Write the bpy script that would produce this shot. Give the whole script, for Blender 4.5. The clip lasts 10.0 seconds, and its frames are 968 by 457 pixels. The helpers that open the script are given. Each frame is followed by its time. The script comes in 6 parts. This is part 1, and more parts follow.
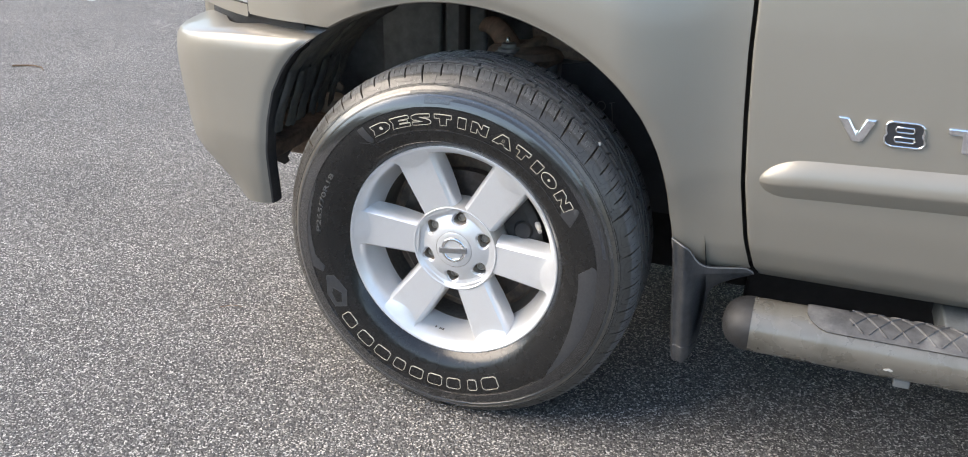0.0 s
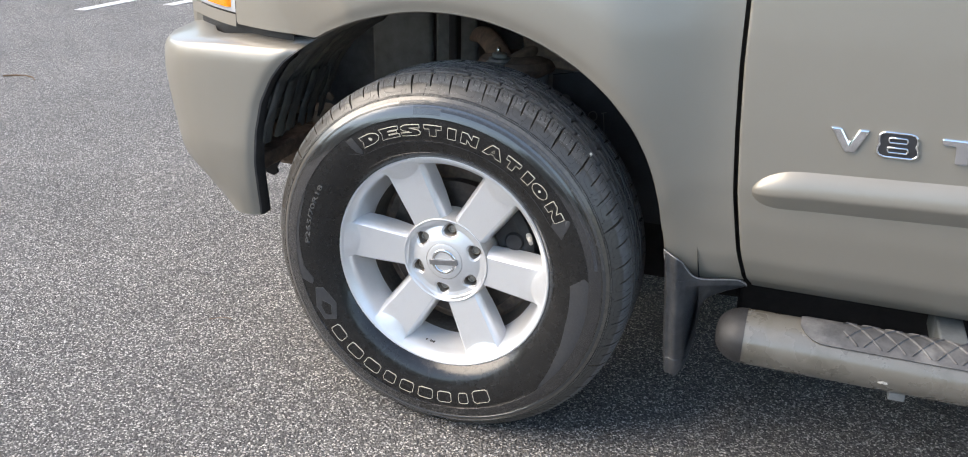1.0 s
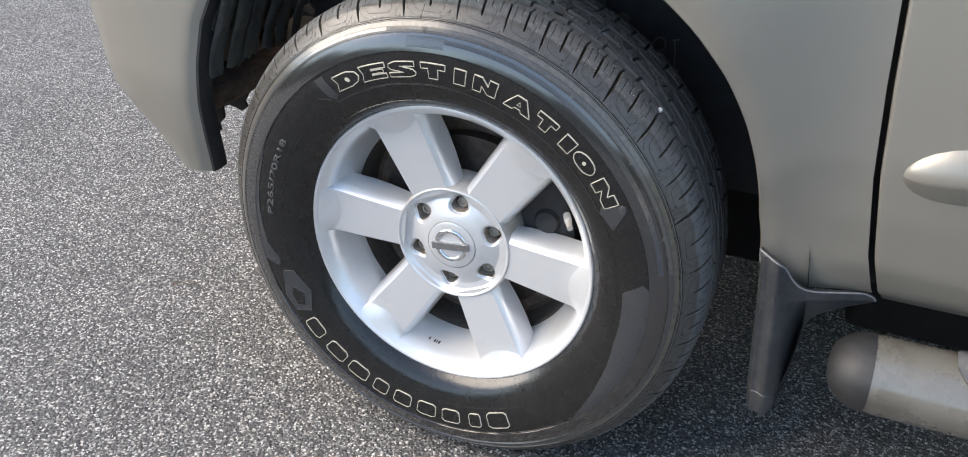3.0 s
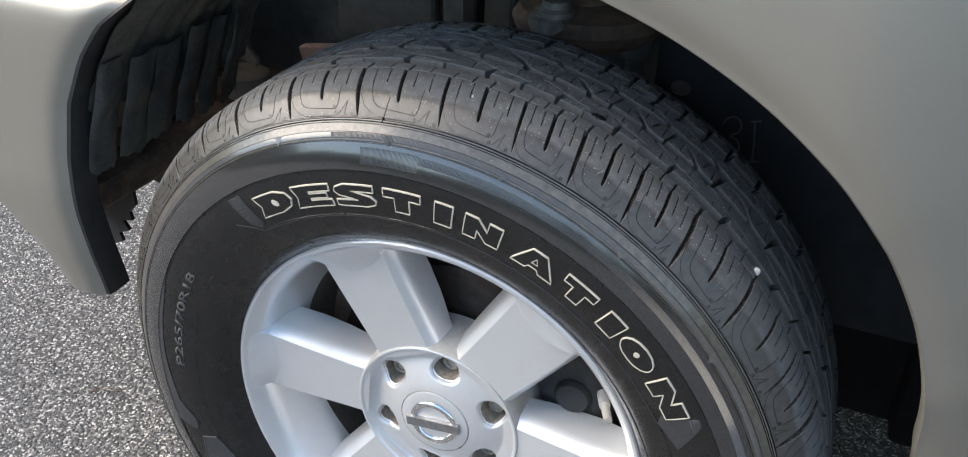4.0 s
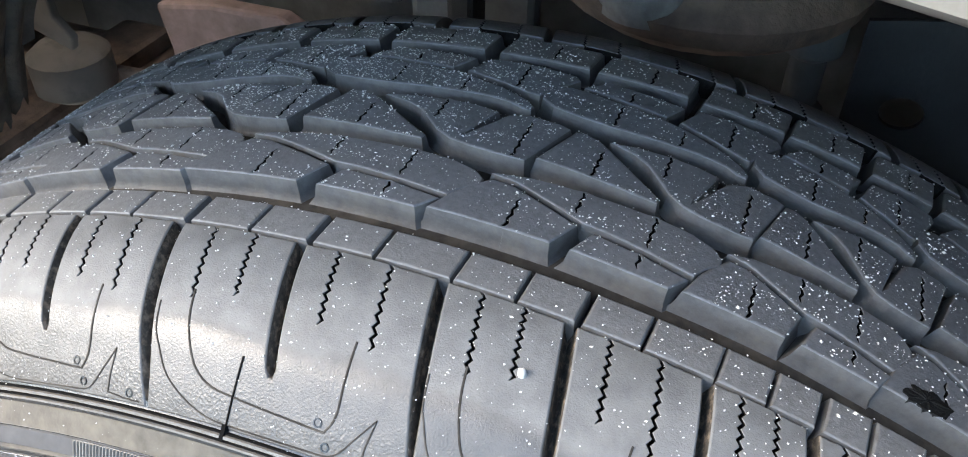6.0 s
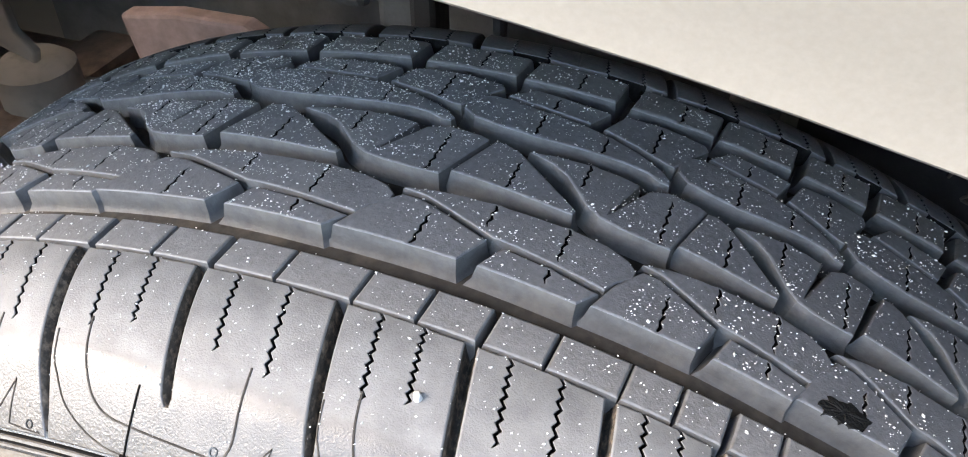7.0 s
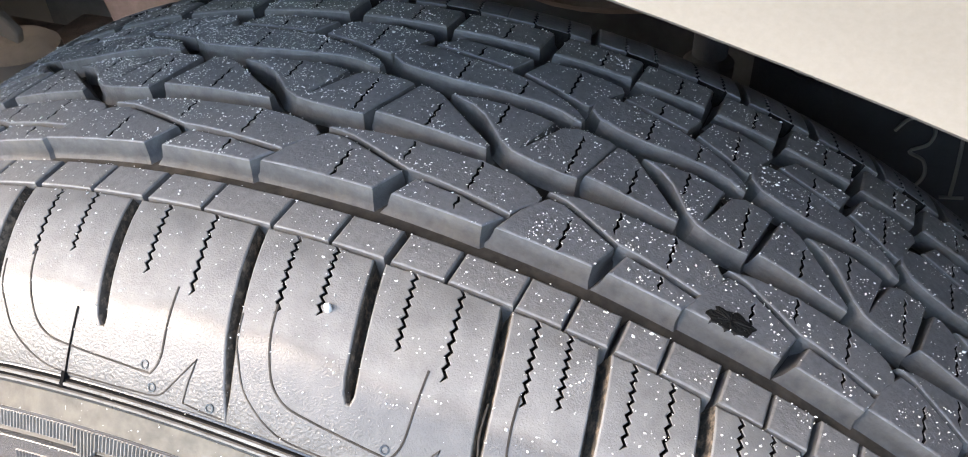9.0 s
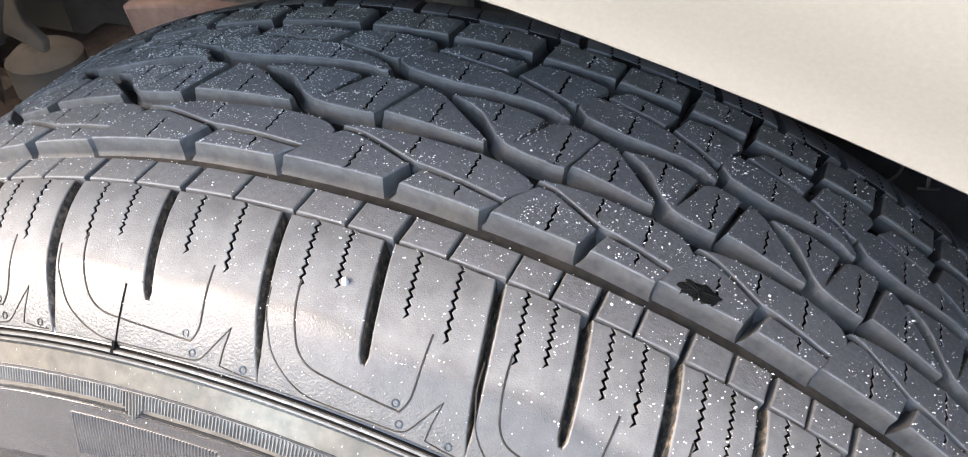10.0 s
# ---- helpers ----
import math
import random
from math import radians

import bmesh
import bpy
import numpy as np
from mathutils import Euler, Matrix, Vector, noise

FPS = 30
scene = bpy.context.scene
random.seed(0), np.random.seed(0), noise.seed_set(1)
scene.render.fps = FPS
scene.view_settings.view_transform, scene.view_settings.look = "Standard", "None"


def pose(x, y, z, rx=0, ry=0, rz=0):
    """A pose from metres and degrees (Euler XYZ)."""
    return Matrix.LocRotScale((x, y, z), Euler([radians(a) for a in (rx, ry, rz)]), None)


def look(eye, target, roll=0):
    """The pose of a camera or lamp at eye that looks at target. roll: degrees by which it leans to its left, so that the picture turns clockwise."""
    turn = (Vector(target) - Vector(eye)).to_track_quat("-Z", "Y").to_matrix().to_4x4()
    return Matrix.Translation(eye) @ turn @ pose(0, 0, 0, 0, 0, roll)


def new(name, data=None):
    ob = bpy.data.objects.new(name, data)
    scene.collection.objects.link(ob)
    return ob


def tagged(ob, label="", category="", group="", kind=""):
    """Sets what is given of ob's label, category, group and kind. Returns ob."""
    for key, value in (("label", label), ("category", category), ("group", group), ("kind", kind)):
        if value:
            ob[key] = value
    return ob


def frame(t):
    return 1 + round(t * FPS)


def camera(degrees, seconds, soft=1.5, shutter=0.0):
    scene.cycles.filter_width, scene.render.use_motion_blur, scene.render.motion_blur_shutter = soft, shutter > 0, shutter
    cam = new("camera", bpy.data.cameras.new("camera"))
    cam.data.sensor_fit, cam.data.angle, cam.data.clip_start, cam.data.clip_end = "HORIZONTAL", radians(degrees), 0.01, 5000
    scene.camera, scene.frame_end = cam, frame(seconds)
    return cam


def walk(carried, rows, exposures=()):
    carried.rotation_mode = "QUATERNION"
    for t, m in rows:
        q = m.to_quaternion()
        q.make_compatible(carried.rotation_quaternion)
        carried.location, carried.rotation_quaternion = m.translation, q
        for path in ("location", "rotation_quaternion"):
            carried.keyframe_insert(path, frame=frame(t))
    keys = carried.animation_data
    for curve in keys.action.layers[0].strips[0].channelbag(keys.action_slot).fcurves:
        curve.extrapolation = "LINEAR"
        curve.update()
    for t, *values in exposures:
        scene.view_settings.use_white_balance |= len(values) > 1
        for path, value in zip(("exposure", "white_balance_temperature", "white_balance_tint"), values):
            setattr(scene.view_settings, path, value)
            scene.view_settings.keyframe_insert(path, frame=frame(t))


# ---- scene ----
cam = camera(56.9, 10.0, soft=1.0)
PATH = [
    (0, (0.6854, -1.6240, 1.2500), (0.0551, 0.0981, 0.4510), 1.20),
    (0.5, (0.6982, -1.6284, 1.2530), (0.0712, 0.1025, 0.4700), 1.20),
    (1, (0.6882, -1.6011, 1.2480), (0.0643, 0.1318, 0.4670), 1.20),
    (1.5, (0.6419, -1.5214, 1.2310), (0.0258, 0.2041, 0.4280), 1.30),
    (2, (0.5699, -1.4068, 1.2140), (-0.0273, 0.2890, 0.3370), 1.50),
    (2.2, (0.5554, -1.3613, 1.2070), (-0.0469, 0.3288, 0.3230), 1.40),
    (3.3, (0.4933, -0.9619, 1.1410), (-0.1760, 0.6164, 0.1110), 1.00),
    (3.5, (0.4552, -0.8795, 1.1330), (-0.2062, 0.6975, 0.0950), 1.00),
    (4, (0.3402, -0.6203, 1.1270), (-0.3233, 0.9528, 0.0850), 1.40),
    (4.5, (0.2383, -0.3866, 1.1000), (-0.4550, 1.1655, 0.0470), 2.10),
    (5, (0.1308, -0.2258, 1.0330), (-0.5321, 1.2783, -0.1070), 2.60),
    (5.5, (0.0769, -0.1369, 0.9970), (-0.5096, 1.3485, -0.2070), 1.80),
    (6, (0.0892, -0.0983, 0.9890), (-0.4625, 1.3509, -0.2750), 1.00),
    (6.2, (0.0955, -0.0905, 0.9920), (-0.4464, 1.3533, -0.2820), 0.50),
    (7.5, (0.1189, -0.0793, 0.9880), (-0.4563, 1.3567, -0.2800), -1.40),
    (8, (0.1249, -0.0805, 0.9880), (-0.4495, 1.3524, -0.2840), -1.70),
    (8.5, (0.1367, -0.0869, 0.9890), (-0.4340, 1.3359, -0.2960), -2.10),
    (9, (0.1484, -0.0943, 0.9870), (-0.4245, 1.3235, -0.3020), -2.30),
    (9.5, (0.1513, -0.0974, 0.9870), (-0.4237, 1.3165, -0.3040), -2.70),
    (10, (0.1635, -0.1219, 1.0050), (-0.4295, 1.2927, -0.2790), -3.30),
]
EXPOSURES = [(0, 1.77, 8500, 13), (3.5, 1.65, 8200, 12), (4.5, 1.5, 8000, 10), (5.0, 1.7, 7500, 9), (5.5, 2.4, 7800, 10), (6.2, 3.2, 8300, 12), (7.5, 3.5, 9000, 17), (10.0, 3.45, 9000, 17)]
walk(cam, [(t, look(eye, target, roll)) for t, eye, target, roll in PATH], EXPOSURES)

# ---- light: a bright, thinly veiled sky with a soft sun ----
SUN_UP, SUN_ROUND = 41.0, 248.0
world = bpy.data.worlds.new("sky")
scene.world = world
world.use_nodes = True
wn = world.node_tree.nodes
sky = wn.new("ShaderNodeTexSky")
sky.sky_type = "NISHITA"
sky.sun_disc = False
sky.sun_elevation, sky.sun_rotation = radians(SUN_UP), radians(SUN_ROUND)
sky.air_density, sky.dust_density, sky.ozone_density = 1.1, 0.25, 4.0
wn["Background"].inputs["Strength"].default_value = 0.15
world.node_tree.links.new(sky.outputs["Color"], wn["Background"].inputs["Color"])
sun_data = bpy.data.lights.new("sun", "SUN")
sun_data.energy, sun_data.angle, sun_data.color = 1.85, radians(54), (1.0, 0.975, 0.94)
sun = new("sun", sun_data)
su, sr = radians(SUN_UP), radians(SUN_ROUND)
sun.matrix_world = look((math.sin(sr) * math.cos(su) * 20, math.cos(sr) * math.cos(su) * 20, math.sin(su) * 20), (0, 0, 0))

# ---- materials ----
def material(name, color, rough=0.5, metal=0.0, grain=0.0, grain_scale=200.0, bump=0.0, bump_scale=400.0, stain=0.0, stain_scale=9.0,
             stain_color=None, coat=0.0, random_tone=0.0, rough_var=0.0, spec=0.5):
    """A principled material with fine grain, broad stains and relief, all in metres of the object's own space."""
    m = bpy.data.materials.new(name)
    m.use_nodes = True
    nt = m.node_tree
    n, l = nt.nodes, nt.links
    b = n["Principled BSDF"]
    b.inputs["Metallic"].default_value = metal
    b.inputs["Roughness"].default_value = rough
    b.inputs["Coat Weight"].default_value = coat
    b.inputs["Coat Roughness"].default_value = 0.12
    b.inputs["Specular IOR Level"].default_value = spec
    co = n.new("ShaderNodeTexCoord").outputs["Object"]

    def noise_of(scale, detail=4.0, lac=0.6):
        t = n.new("ShaderNodeTexNoise")
        t.inputs["Scale"].default_value, t.inputs["Detail"].default_value, t.inputs["Roughness"].default_value = scale, detail, lac
        l.new(co, t.inputs["Vector"])
        return t.outputs["Fac"]

    def ramp(fac, lo, hi, a, c):
        r = n.new("ShaderNodeMapRange")
        r.inputs["From Min"].default_value, r.inputs["From Max"].default_value = lo, hi
        r.inputs["To Min"].default_value, r.inputs["To Max"].default_value = a, c
        l.new(fac, r.inputs["Value"])
        return r.outputs["Result"]

    def mix(fac, a, c, mode="MIX"):
        x = n.new("ShaderNodeMix")
        x.data_type, x.blend_type = "RGBA", mode
        for sock, v in ((x.inputs["Factor"], fac), (x.inputs["A"], a), (x.inputs["B"], c)):
            if hasattr(v, "links") or hasattr(v, "is_linked"):
                l.new(v, sock)
            elif isinstance(v, (int, float)):
                sock.default_value = v
            else:
                sock.default_value = (*v, 1.0)
        return x.outputs["Result"]

    out = None
    if grain:
        out = mix(ramp(noise_of(grain_scale), 0.3, 0.7, 0.0, 1.0), [c * (1 - grain) for c in color], [min(1, c * (1 + grain)) for c in color])
    if stain:
        sc = stain_color or [c * 0.5 for c in color]
        out = mix(ramp(noise_of(stain_scale, 6.0, 0.65), 0.48, 0.72, 0.0, stain), out if out is not None else color, sc)
    if random_tone:
        rnd = n.new("ShaderNodeObjectInfo").outputs["Random"]
        out = mix(1.0, out if out is not None else color, mix(rnd, [1 - random_tone] * 3, [1.0] * 3), "MULTIPLY")
    if out is None:
        b.inputs["Base Color"].default_value = (*color, 1)
    else:
        l.new(out, b.inputs["Base Color"])
    if rough_var:
        l.new(ramp(noise_of(stain_scale * 2.3, 5.0), 0.3, 0.7, rough - rough_var, rough + rough_var), b.inputs["Roughness"])
    if bump:
        bn = n.new("ShaderNodeBump")
        bn.inputs["Strength"].default_value = 1.0
        bn.inputs["Distance"].default_value = bump
        l.new(noise_of(bump_scale, 3.0), bn.inputs["Height"])
        l.new(bn.outputs["Normal"], b.inputs["Normal"])
    return m


def asphalt_material():
    """Worn asphalt: pale and dark chips of stone in a grey binder, dark stains."""
    m = bpy.data.materials.new("asphalt")
    m.use_nodes = True
    n, l = m.node_tree.nodes, m.node_tree.links
    b = n["Principled BSDF"]
    b.inputs["Roughness"].default_value = 0.85
    co = n.new("ShaderNodeTexCoord").outputs["Object"]

    def tex(kind, scale, **kw):
        t = n.new(kind)
        t.inputs["Scale"].default_value = scale
        for k, v in kw.items():
            t.inputs[k].default_value = v
        l.new(co, t.inputs["Vector"])
        return t

    v1 = tex("ShaderNodeTexVoronoi", 285.0)
    v2 = tex("ShaderNodeTexVoronoi", 160.0)
    big = tex("ShaderNodeTexNoise", 1.3, Detail=6.0, Roughness=0.6)
    fine = tex("ShaderNodeTexNoise", 420.0, Detail=3.0)

    def ramp(fac, stops):
        r = n.new("ShaderNodeValToRGB")
        r.color_ramp.interpolation = "LINEAR"
        while len(r.color_ramp.elements) < len(stops):
            r.color_ramp.elements.new(0.5)
        for e, (p, c) in zip(r.color_ramp.elements, stops):
            e.position, e.color = p, (*c, 1)
        l.new(fac, r.inputs["Fac"])
        return r.outputs["Color"]

    def mix(fac, a, c, mode="MIX"):
        x = n.new("ShaderNodeMix")
        x.data_type, x.blend_type = "RGBA", mode
        if isinstance(fac, float):
            x.inputs["Factor"].default_value = fac
        else:
            l.new(fac, x.inputs["Factor"])
        l.new(a, x.inputs["A"])
        l.new(c, x.inputs["B"])
        return x.outputs["Result"]

    sep1 = n.new("ShaderNodeSeparateColor")
    l.new(v1.outputs["Color"], sep1.inputs["Color"])
    sep2 = n.new("ShaderNodeSeparateColor")
    l.new(v2.outputs["Color"], sep2.inputs["Color"])
    small = ramp(sep1.outputs["Red"], [(0.0, (0.02, 0.02, 0.021)), (0.2, (0.085, 0.085, 0.086)), (0.78, (0.165, 0.165, 0.165)), (0.86, (0.5, 0.5, 0.49)), (0.93, (0.88, 0.87, 0.85))])
    large = ramp(sep2.outputs["Green"], [(0.0, (0.06, 0.06, 0.063)), (0.70, (0.15, 0.151, 0.155)), (0.88, (0.34, 0.34, 0.33)), (1.0, (0.8, 0.79, 0.77))])
    col = mix(0.30, small, large)
    tone = ramp(big.outputs["Fac"], [(0.3, (0.70, 0.675, 0.645)), (0.7, (0.94, 0.90, 0.855))])
    col = mix(1.0, col, tone, "MULTIPLY")
    l.new(col, b.inputs["Base Color"])
    add = n.new("ShaderNodeMath")
    add.operation = "MULTIPLY_ADD"
    l.new(v2.outputs["Distance"], add.inputs[0])
    add.inputs[1].default_value = -1.6
    l.new(fine.outputs["Fac"], add.inputs[2])
    bn = n.new("ShaderNodeBump")
    bn.inputs["Distance"].default_value = 0.0035
    l.new(add.outputs["Value"], bn.inputs["Height"])
    l.new(bn.outputs["Normal"], b.inputs["Normal"])
    return m


ASPHALT = asphalt_material()
PAINT = material("pewter_paint", (0.278, 0.258, 0.221), rough=0.42, metal=0.36, grain=0.05, grain_scale=1500, coat=0.5, stain=0.3, stain_scale=11, stain_color=(0.295, 0.274, 0.24))
STEP_PAINT = material("dirty_step_paint", (0.20, 0.187, 0.162), rough=0.3, metal=0.35, grain=0.08, grain_scale=700, coat=0.4, stain=0.85, stain_scale=10, stain_color=(0.095, 0.087, 0.068), rough_var=0.1)
BLACK_PLASTIC = material("black_plastic", (0.022, 0.022, 0.023), rough=0.55, grain=0.3, grain_scale=60, bump=0.0004, bump_scale=900, stain=0.3, stain_scale=12, stain_color=(0.06, 0.055, 0.05))
FLAP_PLASTIC = material("scuffed_plastic", (0.035, 0.037, 0.040), rough=0.32, grain=0.25, grain_scale=90, stain=0.7, stain_scale=20, stain_color=(0.075, 0.074, 0.072), bump=0.0003, bump_scale=700)
# pale grey for the highlight that runs along the flap's bead
BEAD_HIGHLIGHT = material("bead_highlight", (0.20, 0.20, 0.20), rough=0.35, grain=0.3, grain_scale=200)
# near-black that carries the deep shade of the wheel well and underbody
WELL_SHADE = material("well_shade", (0.010, 0.010, 0.0105), rough=0.75, spec=0.25, grain=0.4, grain_scale=50, stain=0.4, stain_scale=10, stain_color=(0.025, 0.023, 0.021))
LINER = material("dusty_liner", (0.066, 0.068, 0.066), rough=0.55, grain=0.4, grain_scale=45, stain=0.8, stain_scale=13, stain_color=(0.15, 0.145, 0.105), bump=0.0012, bump_scale=120)
SHEET = material("undercoated_steel", (0.15, 0.162, 0.165), rough=0.6, grain=0.25, grain_scale=30, stain=0.5, stain_scale=7, stain_color=(0.02, 0.02, 0.02), bump=0.0006, bump_scale=250)
RUST = material("rusty_steel", (0.22, 0.157, 0.12), rough=0.75, grain=0.35, grain_scale=50, stain=0.6, stain_scale=18, stain_color=(0.045, 0.035, 0.03), bump=0.0008, bump_scale=300)
PRIMER = material("faded_red_primer", (0.40, 0.27, 0.235), rough=0.7, grain=0.2, grain_scale=60, stain=0.6, stain_scale=22, stain_color=(0.16, 0.12, 0.10))
DIRTY_STEEL = material("dirty_steel", (0.36, 0.35, 0.33), rough=0.5, metal=0.3, grain=0.3, grain_scale=70, stain=0.7, stain_scale=20, stain_color=(0.05, 0.045, 0.04), bump=0.0006, bump_scale=220)
RUBBER = material("tread_rubber", (0.138, 0.142, 0.150), rough=0.5, grain=0.22, grain_scale=500, stain=0.6, stain_scale=30, stain_color=(0.174, 0.174, 0.174), bump=0.00026, bump_scale=1000, rough_var=0.08)
# groove walls: tread rubber darkened for the shade in the grooves, plus brown dust
GROOVE_SHADED = material("shaded_groove_rubber", (0.086, 0.086, 0.086), rough=0.6, grain=0.3, grain_scale=150, stain=0.6, stain_scale=40, stain_color=(0.171, 0.152, 0.128), bump=0.0002, bump_scale=900)
SIDEWALL = material("sidewall_rubber", (0.011, 0.011, 0.011), spec=0.42, coat=0.35, rough=0.26, grain=0.2, grain_scale=150, stain=0.3, stain_scale=16, stain_color=(0.028, 0.026, 0.024), bump=0.00008, bump_scale=1500, rough_var=0.07)
GLOSS_RUBBER = material("smooth_rubber", (0.022, 0.022, 0.023), rough=0.18, spec=0.7, coat=0.8, grain=0.2, grain_scale=150, stain=0.3, stain_scale=20, stain_color=(0.05, 0.046, 0.04))
WHITE_LETTER = material("white_rubber", (0.60, 0.545, 0.45), rough=0.6, grain=0.12, grain_scale=200, stain=0.5, stain_scale=60, stain_color=(0.4, 0.35, 0.28))
LUG = material("lug_rubber", (0.148, 0.148, 0.148), rough=0.5, grain=0.2, grain_scale=400, stain=0.6, stain_scale=34, stain_color=(0.132, 0.128, 0.122), bump=0.0002, bump_scale=1100, rough_var=0.06)
# sipe walls: the shade inside the narrow cuts as a near-black colour
SIPE_SHADE = material("sipe_shade", (0.010, 0.010, 0.010), rough=0.9, spec=0.1, grain=0.4, grain_scale=900)
# near-black without shine, drawn where creases, seams and holes lie in shade
SHADE_BLACK = material("shade_black", (0.006, 0.006, 0.006), rough=0.9, spec=0.03)
# dark brown-grey for the shade in the moulded lines, with paler dirt
MOULD_SHADE = material("mould_line_shade", (0.020, 0.018, 0.016), rough=0.8, spec=0.2, grain=0.4, grain_scale=300, stain=0.7, stain_scale=60, stain_color=(0.09, 0.08, 0.068))
EMBLEM = material("worn_emblem", (0.27, 0.27, 0.275), rough=0.32, metal=0.6, grain=0.15, grain_scale=300, stain=0.6, stain_scale=60, stain_color=(0.13, 0.125, 0.12))
ALLOY = material("silver_alloy", (0.76, 0.765, 0.77), rough=0.34, metal=0.5, grain=0.03, grain_scale=900, coat=0.5, stain=0.25, stain_scale=13, stain_color=(0.55, 0.52, 0.48))
ALLOY_DUSTY = material("dusty_alloy", (0.55, 0.53, 0.50), rough=0.5, metal=0.3, grain=0.08, grain_scale=150, stain=0.75, stain_scale=16, stain_color=(0.36, 0.30, 0.25))
CHROME = material("chrome", (0.86, 0.87, 0.88), rough=0.05, metal=1.0, grain=0.04, grain_scale=120)
DULL_CHROME = material("weathered_nut", (0.50, 0.47, 0.42), rough=0.38, metal=0.5, grain=0.3, grain_scale=300, stain=0.6, stain_scale=80, stain_color=(0.16, 0.12, 0.09))
POCKET = material("brake_dust", (0.42, 0.36, 0.30), rough=0.7, metal=0.2, grain=0.3, grain_scale=220, stain=0.6, stain_scale=60, stain_color=(0.2, 0.16, 0.125))
DISC = material("brake_iron", (0.075, 0.062, 0.055), rough=0.45, metal=0.6, grain=0.3, grain_scale=90, stain=0.6, stain_scale=14, stain_color=(0.06, 0.035, 0.025))
AMBER = material("amber_lens", (0.85, 0.26, 0.01), rough=0.15, coat=0.6, grain=0.1, grain_scale=200)
CLEAR = material("clear_lens", (0.62, 0.64, 0.66), rough=0.1, metal=0.4, coat=0.8)
GRIT = material("pale_grit", (0.78, 0.78, 0.76), rough=0.8, random_tone=0.4)
LINE_PAINT = material("worn_line_paint", (0.62, 0.62, 0.60), rough=0.8, grain=0.2, grain_scale=60, stain=0.7, stain_scale=25, stain_color=(0.2, 0.2, 0.2))
TWIG = material("dry_twig", (0.16, 0.10, 0.06), rough=0.85, grain=0.3, grain_scale=120)
CHALK = material("chalk", (0.18, 0.185, 0.173), rough=0.9)
DARK_GLOSS = material("dark_gloss", (0.03, 0.032, 0.036), rough=0.12, coat=0.5)
# groove floor: dusty brown, its base colour darkened to hold the groove's shade
FLOOR_SHADED = material("shaded_groove_floor", (0.055, 0.050, 0.045), rough=0.8, grain=0.3, grain_scale=200, stain=0.6, stain_scale=45, stain_color=(0.159, 0.134, 0.107), spec=0.2)


